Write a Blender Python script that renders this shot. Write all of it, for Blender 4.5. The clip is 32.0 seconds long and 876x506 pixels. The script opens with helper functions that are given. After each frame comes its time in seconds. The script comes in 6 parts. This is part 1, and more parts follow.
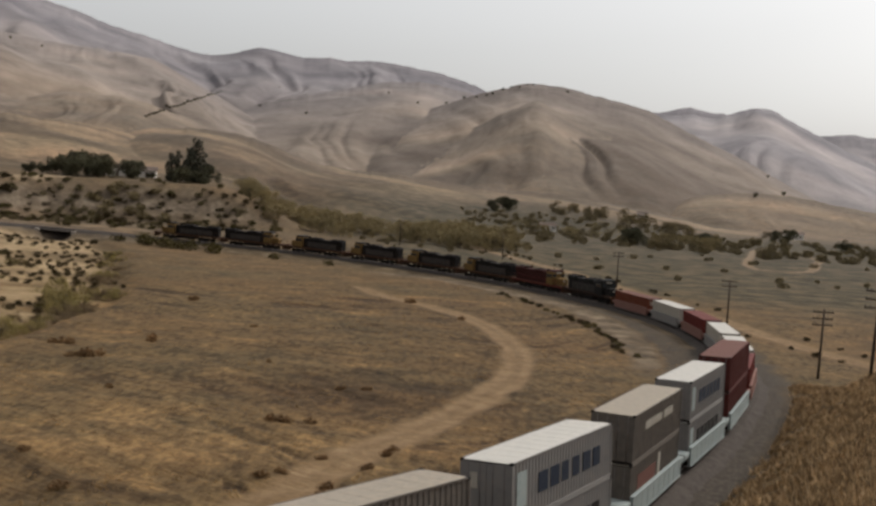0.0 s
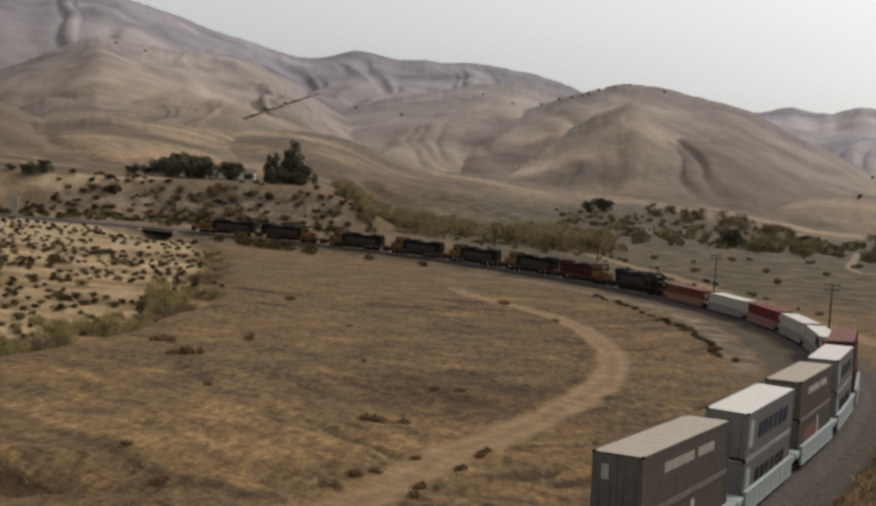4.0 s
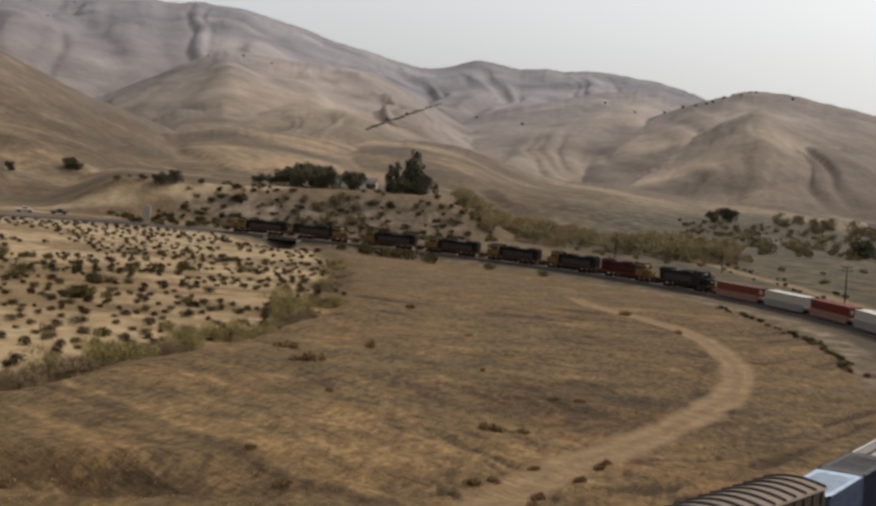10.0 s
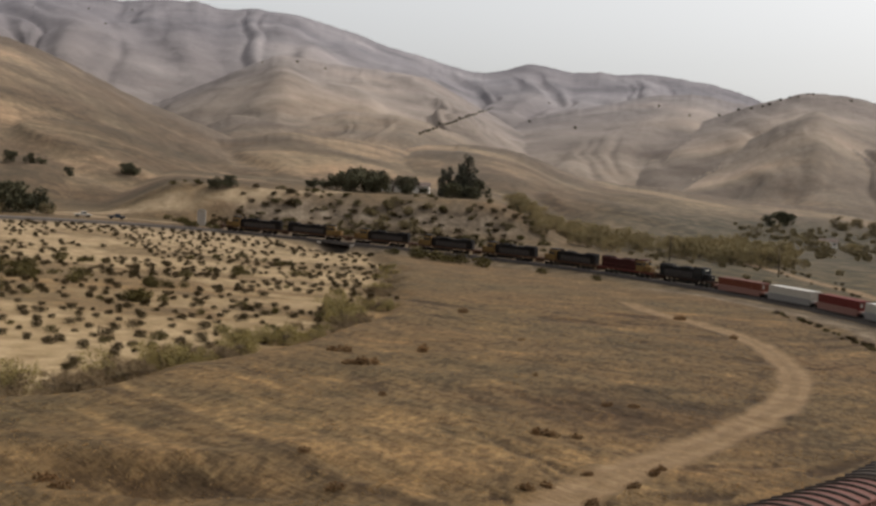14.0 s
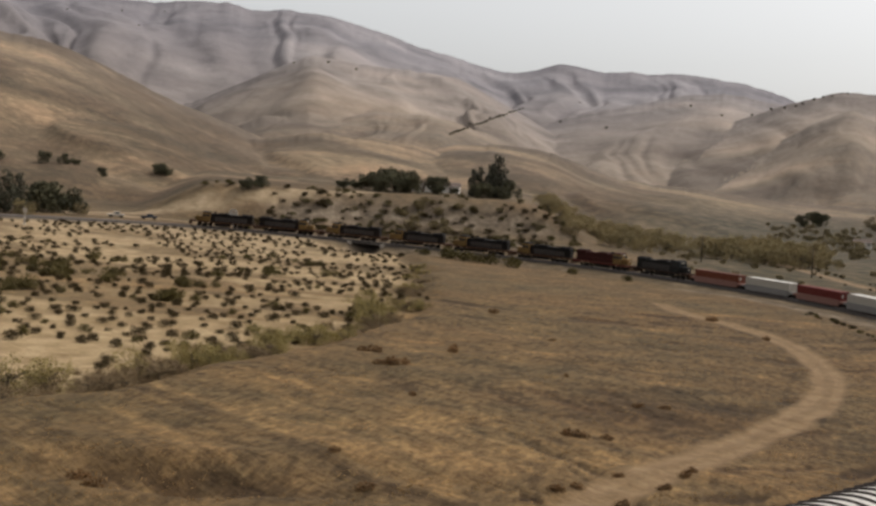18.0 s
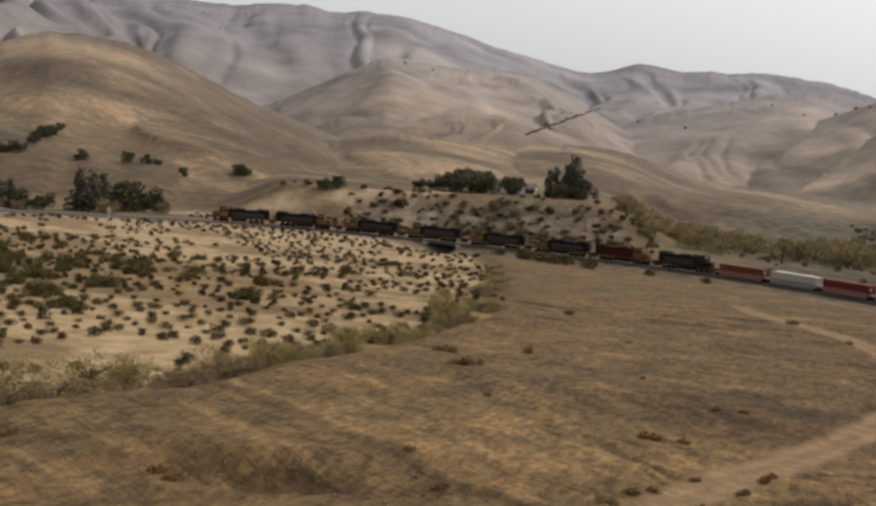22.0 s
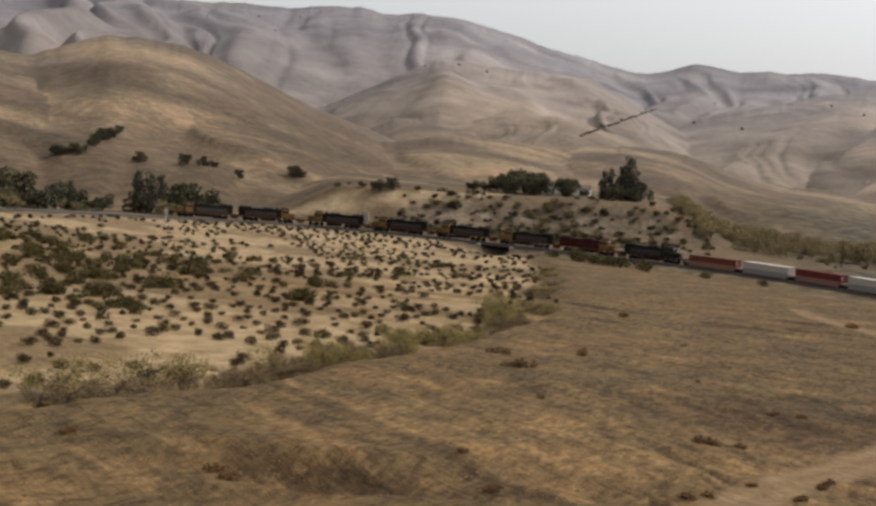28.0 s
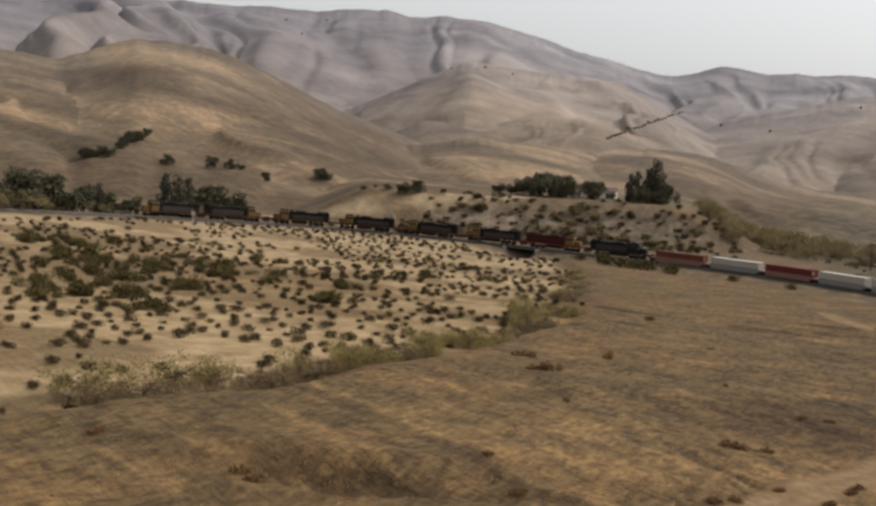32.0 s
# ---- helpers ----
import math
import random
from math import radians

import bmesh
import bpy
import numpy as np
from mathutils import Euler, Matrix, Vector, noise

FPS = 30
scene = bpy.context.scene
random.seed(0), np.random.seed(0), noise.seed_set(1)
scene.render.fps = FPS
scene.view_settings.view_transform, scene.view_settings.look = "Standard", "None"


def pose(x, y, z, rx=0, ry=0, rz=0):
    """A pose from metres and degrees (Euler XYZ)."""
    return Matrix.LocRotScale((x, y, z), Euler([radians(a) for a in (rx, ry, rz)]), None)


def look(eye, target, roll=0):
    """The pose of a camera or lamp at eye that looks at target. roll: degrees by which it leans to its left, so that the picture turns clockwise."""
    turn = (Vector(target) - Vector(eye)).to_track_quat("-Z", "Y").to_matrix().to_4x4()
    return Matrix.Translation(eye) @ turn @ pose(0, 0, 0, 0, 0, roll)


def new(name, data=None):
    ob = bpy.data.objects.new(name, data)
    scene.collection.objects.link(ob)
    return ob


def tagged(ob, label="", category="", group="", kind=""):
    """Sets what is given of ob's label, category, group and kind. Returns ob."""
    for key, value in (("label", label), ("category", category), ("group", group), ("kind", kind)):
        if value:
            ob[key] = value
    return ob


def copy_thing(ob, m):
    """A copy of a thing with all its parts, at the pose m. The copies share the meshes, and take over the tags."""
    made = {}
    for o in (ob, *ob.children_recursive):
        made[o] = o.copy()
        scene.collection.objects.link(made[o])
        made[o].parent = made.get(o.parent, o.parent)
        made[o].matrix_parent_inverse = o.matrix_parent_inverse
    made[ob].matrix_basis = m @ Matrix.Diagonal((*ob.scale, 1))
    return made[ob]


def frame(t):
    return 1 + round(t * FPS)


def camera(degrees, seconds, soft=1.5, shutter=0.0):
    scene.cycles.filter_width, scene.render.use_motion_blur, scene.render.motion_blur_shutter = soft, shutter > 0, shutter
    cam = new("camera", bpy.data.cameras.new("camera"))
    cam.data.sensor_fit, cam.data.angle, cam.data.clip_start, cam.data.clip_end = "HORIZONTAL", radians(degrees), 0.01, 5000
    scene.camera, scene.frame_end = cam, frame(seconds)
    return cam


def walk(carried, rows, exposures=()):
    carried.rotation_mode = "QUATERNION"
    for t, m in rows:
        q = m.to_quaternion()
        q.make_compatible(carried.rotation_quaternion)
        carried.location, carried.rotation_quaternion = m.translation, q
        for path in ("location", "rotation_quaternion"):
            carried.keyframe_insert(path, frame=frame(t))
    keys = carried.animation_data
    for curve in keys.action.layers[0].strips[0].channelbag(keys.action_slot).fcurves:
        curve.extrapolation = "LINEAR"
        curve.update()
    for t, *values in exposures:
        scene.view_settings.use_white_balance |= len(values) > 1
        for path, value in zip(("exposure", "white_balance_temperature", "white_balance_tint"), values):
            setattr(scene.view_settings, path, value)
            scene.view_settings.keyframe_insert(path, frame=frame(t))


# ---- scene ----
EYE = 16.5
cam = camera(42.0, 32.0, soft=2.8)
# seconds, yaw, pitch, roll: the tripod stands still and pans to the left
PAN = [
    (0, 0.00, -2.55, -3.80),
    (0.5, 0.69, -2.62, -3.80),
    (1, 1.37, -2.67, -3.80),
    (1.5, 2.01, -2.71, -3.79),
    (2, 2.47, -2.70, -3.77),
    (2.5, 2.88, -2.70, -3.73),
    (3, 3.51, -2.74, -3.74),
    (3.5, 4.15, -2.78, -3.80),
    (5.5, 6.13, -2.81, -3.89),
    (6, 6.49, -2.84, -3.93),
    (6.5, 6.77, -2.83, -3.95),
    (7, 7.45, -2.84, -3.97),
    (7.5, 7.84, -2.83, -4.00),
    (8, 8.65, -2.82, -4.00),
    (8.5, 9.16, -2.77, -4.00),
    (9, 9.66, -2.74, -3.99),
    (9.5, 10.12, -2.74, -3.95),
    (10, 10.76, -2.73, -3.91),
    (10.5, 11.01, -2.71, -3.88),
    (11, 11.41, -2.68, -3.86),
    (11.5, 11.66, -2.62, -3.83),
    (12, 12.26, -2.68, -3.81),
    (12.5, 12.66, -2.68, -3.79),
    (13, 13.36, -2.71, -3.77),
    (13.5, 13.40, -2.69, -3.76),
    (15.5, 13.66, -2.74, -3.75),
    (16, 13.96, -2.76, -3.74),
    (16.5, 14.61, -2.81, -3.75),
    (17, 14.75, -2.76, -3.76),
    (17.5, 14.73, -2.76, -3.76),
    (18, 14.94, -2.78, -3.76),
    (18.5, 15.64, -2.80, -3.78),
    (19, 16.08, -2.81, -3.81),
    (19.5, 16.72, -2.85, -3.83),
    (20, 17.19, -2.92, -3.84),
    (20.5, 17.38, -2.94, -3.86),
    (21, 17.53, -3.01, -3.86),
    (21.5, 18.49, -3.04, -3.86),
    (22, 18.73, -3.01, -3.89),
    (22.5, 19.44, -3.05, -3.90),
    (23, 19.93, -3.04, -3.90),
    (23.5, 19.92, -3.06, -3.91),
    (24, 19.88, -3.05, -3.91),
    (24.5, 19.98, -3.04, -3.89),
    (26.5, 20.37, -3.06, -3.88),
    (27, 20.80, -3.09, -3.89),
    (27.5, 21.22, -3.10, -3.90),
    (28, 21.42, -3.11, -3.89),
    (28.5, 21.80, -3.11, -3.88),
    (29, 22.51, -3.10, -3.88),
    (29.5, 22.54, -3.10, -3.89),
    (30, 22.51, -3.08, -3.92),
    (30.5, 22.50, -3.06, -3.94),
    (31, 22.50, -3.06, -3.93),
    (31.5, 22.49, -3.06, -3.92),
    (32, 22.72, -3.06, -3.91),
]
walk(cam, [(t, pose(0, 0, EYE, 0, 0, yaw) @ pose(0, 0, 0, pitch) @ pose(0, 0, 0, 90, 0, 0) @ pose(0, 0, 0, 0, 0, -roll)) for t, yaw, pitch, roll in PAN],
     exposures=((0, -0.27), (8, -0.16), (20, -0.08), (32, -0.03)))

# ---- light ----
SUN_AZ, SUN_EL = 55.0, 47.0
world = bpy.data.worlds.new("sky")
scene.world = world
world.use_nodes = True
_n, _l = world.node_tree.nodes, world.node_tree.links
_sky = _n.new("ShaderNodeTexSky")
_sky.sky_type, _sky.sun_disc = "NISHITA", False
_sky.sun_elevation, _sky.sun_rotation = radians(SUN_EL), radians(SUN_AZ)
_sky.air_density, _sky.dust_density, _sky.ozone_density = 1.0, 6.0, 1.0
_hs = _n.new("ShaderNodeHueSaturation")
_hs.inputs["Saturation"].default_value = 0.25
_l.new(_sky.outputs[0], _hs.inputs["Color"])
_l.new(_hs.outputs[0], _n["Background"].inputs[0])
_n["Background"].inputs[1].default_value = 0.14
# bright haze over the whole sky
_haze = _n.new("ShaderNodeBackground")
_haze.inputs[0].default_value, _haze.inputs[1].default_value = (0.99, 0.985, 0.97, 1), 0.3
_add = _n.new("ShaderNodeAddShader")
_l.new(_n["Background"].outputs[0], _add.inputs[0])
_l.new(_haze.outputs[0], _add.inputs[1])
_l.new(_add.outputs[0], _n["World Output"].inputs[0])
sun = new("sun", bpy.data.lights.new("sun", "SUN"))
sun.data.energy, sun.data.angle, sun.data.color = 1.8, radians(1.5), (1.0, 0.94, 0.86)
sun.matrix_world = look((0, 0, 200), (-math.sin(radians(SUN_AZ)) * 100, -math.cos(radians(SUN_AZ)) * 100, 200 - 100 * math.tan(radians(SUN_EL))))


# ---- materials ----
def mat(name, base, rough=0.8, metal=0.0, var=0.25, scale=3.0, fine=40.0, bump=0.15, dist=0.02, dirt=None, dirt_amt=0.0, obj_random=0.0):
    """A surface with variation at two scales, bump and optional dirt."""
    m = bpy.data.materials.new(name)
    m.use_nodes = True
    n, l = m.node_tree.nodes, m.node_tree.links
    b = n["Principled BSDF"]
    b.inputs["Roughness"].default_value, b.inputs["Metallic"].default_value = rough, metal
    b.inputs["Specular IOR Level"].default_value = 0.5 if rough < 0.4 else 0.08
    tc = n.new("ShaderNodeTexCoord")
    n1, n2 = n.new("ShaderNodeTexNoise"), n.new("ShaderNodeTexNoise")
    n1.inputs["Scale"].default_value, n1.inputs["Detail"].default_value = scale, 4
    n2.inputs["Scale"].default_value, n2.inputs["Detail"].default_value = fine, 3
    l.new(tc.outputs["Object"], n1.inputs["Vector"])
    l.new(tc.outputs["Object"], n2.inputs["Vector"])
    add = n.new("ShaderNodeMath")
    add.operation = "ADD"
    l.new(n1.outputs[0], add.inputs[0])
    l.new(n2.outputs[0], add.inputs[1])
    mr = n.new("ShaderNodeMapRange")
    mr.inputs["From Min"].default_value, mr.inputs["From Max"].default_value = 0.6, 1.4
    mr.inputs["To Min"].default_value, mr.inputs["To Max"].default_value = 1 - var, 1 + var
    l.new(add.outputs[0], mr.inputs["Value"])
    last = mr.outputs[0]
    if obj_random:
        oi = n.new("ShaderNodeObjectInfo")
        m2 = n.new("ShaderNodeMapRange")
        m2.inputs["To Min"].default_value, m2.inputs["To Max"].default_value = 1 - obj_random, 1 + obj_random
        l.new(oi.outputs["Random"], m2.inputs["Value"])
        mu = n.new("ShaderNodeMath")
        mu.operation = "MULTIPLY"
        l.new(last, mu.inputs[0])
        l.new(m2.outputs[0], mu.inputs[1])
        last = mu.outputs[0]
    col = n.new("ShaderNodeVectorMath")
    col.operation = "SCALE"
    col.inputs[0].default_value = base
    l.new(last, col.inputs["Scale"])
    out = col.outputs[0]
    if dirt:
        mx = n.new("ShaderNodeMix")
        mx.data_type = "RGBA"
        r2 = n.new("ShaderNodeMapRange")
        r2.inputs["From Min"].default_value, r2.inputs["From Max"].default_value = 0.45, 0.75
        r2.inputs["To Max"].default_value = dirt_amt
        l.new(n1.outputs[0], r2.inputs["Value"])
        l.new(r2.outputs[0], mx.inputs["Factor"])
        l.new(out, mx.inputs["A"])
        mx.inputs["B"].default_value = (*dirt, 1)
        out = mx.outputs["Result"]
    l.new(out, b.inputs["Base Color"])
    bp = n.new("ShaderNodeBump")
    bp.inputs["Strength"].default_value, bp.inputs["Distance"].default_value = bump, dist
    l.new(n2.outputs[0], bp.inputs["Height"])
    l.new(bp.outputs[0], b.inputs["Normal"])
    return m


RUST = (0.09, 0.05, 0.03)
M_STEEL = mat("rail_steel", (0.16, 0.14, 0.13), 0.5, 0.6)
M_TIE = mat("tie_wood", (0.05, 0.04, 0.034), 0.9)
M_BALLAST = mat("ballast", (0.06, 0.05, 0.043), 0.95, 0, 0.45, 2.0, 14.0, 0.6, 0.05)
M_BLACK = mat("dark_iron", (0.014, 0.0125, 0.012), 0.8, 0.0, dirt=(0.035, 0.022, 0.015), dirt_amt=0.4)
M_LOCO_BLUE = mat("loco_dark_blue", (0.008, 0.0072, 0.0075), 0.7, 0.0, dirt=(0.05, 0.038, 0.028), dirt_amt=0.5)
M_LOCO_YEL = mat("loco_yellow", (0.15, 0.09, 0.03), 0.75, 0.0, dirt=(0.07, 0.048, 0.03), dirt_amt=0.8)
M_LOCO_RED = mat("loco_red", (0.04, 0.0105, 0.009), 0.7, 0.0, dirt=(0.03, 0.021, 0.016), dirt_amt=0.7)
M_LOCO_GREY = mat("loco_grey", (0.012, 0.012, 0.012), 0.7, 0.0, dirt=(0.05, 0.04, 0.03), dirt_amt=0.4)
M_MAROON = mat("container_maroon", (0.075, 0.02, 0.017), 0.7, dirt=(0.09, 0.045, 0.035), dirt_amt=0.5)
M_LOCO_SIDE = mat("loco_dusty_side", (0.05, 0.045, 0.042), 0.8, 0.0, dirt=(0.085, 0.068, 0.052), dirt_amt=0.6)
M_LOCO_SILL = mat("loco_rusty_sill", (0.06, 0.03, 0.017), 0.8, 0.0, dirt=(0.04, 0.028, 0.02), dirt_amt=0.6)
M_PINK = mat("faded_red_sill", (0.2, 0.105, 0.085), 0.75, dirt=(0.16, 0.1, 0.08), dirt_amt=0.6)
M_GLASS = mat("dark_window", (0.02, 0.025, 0.03), 0.12)
M_WHITE = mat("weathered_white", (0.36, 0.33, 0.28), 0.65, dirt=(0.26, 0.215, 0.17), dirt_amt=0.5)
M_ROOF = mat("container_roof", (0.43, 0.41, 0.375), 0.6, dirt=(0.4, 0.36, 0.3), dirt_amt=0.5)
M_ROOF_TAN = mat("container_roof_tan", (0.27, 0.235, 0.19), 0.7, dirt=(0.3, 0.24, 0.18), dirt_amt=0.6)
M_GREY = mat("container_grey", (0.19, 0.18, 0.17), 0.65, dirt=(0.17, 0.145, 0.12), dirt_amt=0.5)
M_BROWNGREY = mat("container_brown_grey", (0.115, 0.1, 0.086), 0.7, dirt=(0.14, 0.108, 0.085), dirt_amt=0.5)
M_RED = mat("container_red", (0.11, 0.022, 0.018), 0.65, dirt=(0.12, 0.05, 0.038), dirt_amt=0.5)
M_ORANGE = mat("container_orange", (0.12, 0.036, 0.02), 0.65, dirt=(0.15, 0.07, 0.042), dirt_amt=0.5)
M_PALE_BLUE = mat("car_pale_blue", (0.25, 0.285, 0.275), 0.55, dirt=(0.25, 0.24, 0.22), dirt_amt=0.5)
M_NAVY = mat("container_navy", (0.02, 0.026, 0.04), 0.65, dirt=(0.04, 0.036, 0.03), dirt_amt=0.5)
M_BLUE = mat("container_blue", (0.075, 0.1, 0.16), 0.65, dirt=(0.16, 0.15, 0.14), dirt_amt=0.4)
M_OXIDE = mat("oxide_brown", (0.13, 0.06, 0.048), 0.75, dirt=(0.07, 0.04, 0.03), dirt_amt=0.6)
M_WOODPOLE = mat("pole_wood", (0.055, 0.042, 0.033), 0.9)
M_BARK = mat("bark", (0.07, 0.055, 0.04), 0.95)


# ---- the ground ----
def smooth(a, b, x):
    t = np.clip((np.asarray(x, float) - a) / (b - a), 0, 1)
    return t * t * (3 - 2 * t)


def lattice(ix, iy, seed):
    h = (ix.astype(np.int64) * 374761393 + iy.astype(np.int64) * 668265263 + seed * 974634541) & 0x7FFFFFFF
    h = ((h ^ (h >> 13)) * 1274126177) & 0x7FFFFFFF
    return ((h ^ (h >> 16)) & 0xFFFF) / 65535.0


def vnoise(x, y, seed=0):
    x, y = np.broadcast_arrays(np.asarray(x, float), np.asarray(y, float))
    ix, iy = np.floor(x), np.floor(y)
    fx, fy = x - ix, y - iy
    u, v = fx * fx * fx * (fx * (fx * 6 - 15) + 10), fy * fy * fy * (fy * (fy * 6 - 15) + 10)
    a, b = lattice(ix, iy, seed), lattice(ix + 1, iy, seed)
    c, d = lattice(ix, iy + 1, seed), lattice(ix + 1, iy + 1, seed)
    return (a + (b - a) * u) * (1 - v) + (c + (d - c) * u) * v


def fbm(x, y, octaves=4, seed=0, gain=0.5):
    s, a, tot = 0.0, 1.0, 0.0
    for k in range(octaves):
        s = s + a * vnoise(x * 2 ** k, y * 2 ** k, seed + k)
        tot += a
        a *= gain
    return s / tot


def ridged(x, y, octaves=4, seed=0):
    s, a, tot = 0.0, 1.0, 0.0
    for k in range(octaves):
        s = s + a * (1 - np.abs(2 * vnoise(x * 2 ** k, y * 2 ** k, seed + k) - 1))
        tot += a
        a *= 0.5
    return s / tot


# track centre line: comes from beside the camera's hill, round the horseshoe and off along the valley
TRACK = [(-150, -14), (-110, -6), (-72, 3), (-44, 11.5), (-23, 21.5), (-8, 33), (2.0, 46), (8.6, 58), (14.4, 71), (21.2, 86.2), (27.2, 101.8), (32.2, 117.3),
         (36, 138), (38, 159), (37.2, 181), (33.2, 201), (25.8, 222), (17, 239), (5.5, 255.5), (-8, 270.5), (-22.5, 284), (-38.5, 295), (-57, 303.5), (-77, 309), (-100, 312.5),
         (-122, 314), (-142, 312.5), (-159, 307), (-174, 295.5), (-187, 278.5), (-198, 260), (-207, 241.5), (-215, 223), (-240, 160), (-290, 40), (-340, -80)]


def catmull(points, step=1.0):
    p = np.array(points, float)
    p = np.vstack([2 * p[0] - p[1], p, 2 * p[-1] - p[-2]])
    out = []
    for i in range(1, len(p) - 2):
        n = max(2, int(np.linalg.norm(p[i + 1] - p[i]) / step))
        for k in range(n):
            t = k / n
            a, b, c, d = p[i - 1], p[i], p[i + 1], p[i + 2]
            out.append(0.5 * (2 * b + (c - a) * t + (2 * a - 5 * b + 4 * c - d) * t * t + (3 * b - a - 3 * c + d) * t ** 3))
    out.append(p[-2])
    return np.array(out)


LINE = catmull(TRACK)
ARC = np.concatenate([[0], np.cumsum(np.linalg.norm(np.diff(LINE, axis=0), axis=1))])
RAIL_Z = 0.0189 * np.clip(36 - LINE[:, 0], 0, 262) * (LINE[:, 1] > 150)


def rail_z(s):
    """The rail's height: level round the bend, then a rising grade."""
    return np.interp(s, ARC, RAIL_Z)


def on_track(s, side=0.0, up=0.0):
    x, y = np.interp(s, ARC, LINE[:, 0]), np.interp(s, ARC, LINE[:, 1])
    dx = np.interp(s + 1.5, ARC, LINE[:, 0]) - np.interp(s - 1.5, ARC, LINE[:, 0])
    dy = np.interp(s + 1.5, ARC, LINE[:, 1]) - np.interp(s - 1.5, ARC, LINE[:, 1])
    n = np.hypot(dx, dy)
    return x + side * dy / n, y - side * dx / n, rail_z(s) + up


def near_line(x, y, line, arc=None):
    """Distance from a polyline, arc length at the foot, and which side (positive: right of it)."""
    x, y = np.asarray(x, float).ravel(), np.asarray(y, float).ravel()
    best, foot, side = np.full(x.shape, 1e9), np.zeros(x.shape), np.zeros(x.shape)
    arc = np.arange(len(line)) if arc is None else arc
    for i in range(len(line) - 1):
        a, d = line[i], line[i + 1] - line[i]
        L2 = max(d @ d, 1e-9)
        t = np.clip(((x - a[0]) * d[0] + (y - a[1]) * d[1]) / L2, 0, 1)
        ex, ey = x - a[0] - t * d[0], y - a[1] - t * d[1]
        q = np.hypot(ex, ey)
        m = q < best
        best = np.where(m, q, best)
        foot = np.where(m, arc[i] + t * (arc[i + 1] - arc[i]), foot)
        side = np.where(m, np.sign(ex * d[1] - ey * d[0]), side)
    return best, foot, side


BRIDGE = (-104.0, 309.0)
COARSE = LINE[::5]
COARSE_ARC = ARC[::5]
# the bank that parts the field (right of it) from the sandy wash (left of it)
BANK = catmull([(-70, 20), (-55, 58), (-51.5, 71), (-47.5, 85), (-46.5, 100), (-46.3, 115), (-44.5, 130), (-44, 146), (-47, 166), (-57, 206), (-68, 246), (-82, 285), (-92, 310)], 5)
# dirt roads: centre lines
ROAD_FIELD = catmull([(-30, 34), (-18, 48), (-8.6, 62), (-5.6, 71.5), (-1.4, 83), (4.6, 100), (8.9, 117.3), (10, 133.5), (8.4, 153), (4, 172), (-2.2, 184), (-9, 197), (-14, 212)], 3)
ROAD_RIGHT = catmull([(0, 420), (25, 320), (43, 230), (50, 185), (55, 150), (66, 120), (85, 90)], 5)
ROAD_LOOP = catmull([(150, 520), (135, 488), (121, 440), (108, 398), (100, 368), (98, 350), (104, 344), (113, 350), (123, 372), (134, 404), (142, 424), (147, 446), (148, 468), (146, 485)], 6)
CART = catmull([(-48, 84), (-40, 80), (-33, 75.7), (-28.5, 72.3), (-23, 68.3), (-18.8, 65.3), (-15, 63)], 2)
ROAD_BLUFF = catmull([(-205, 318), (-196, 334), (-182, 342), (-174, 348), (-166, 353), (-157, 359), (-146, 369), (-138, 376), (-130, 390)], 4)
ROAD_FAR = catmull([(-235, 262), (-215, 292), (-190, 318), (-160, 330), (-120, 337), (-90, 335)], 5)

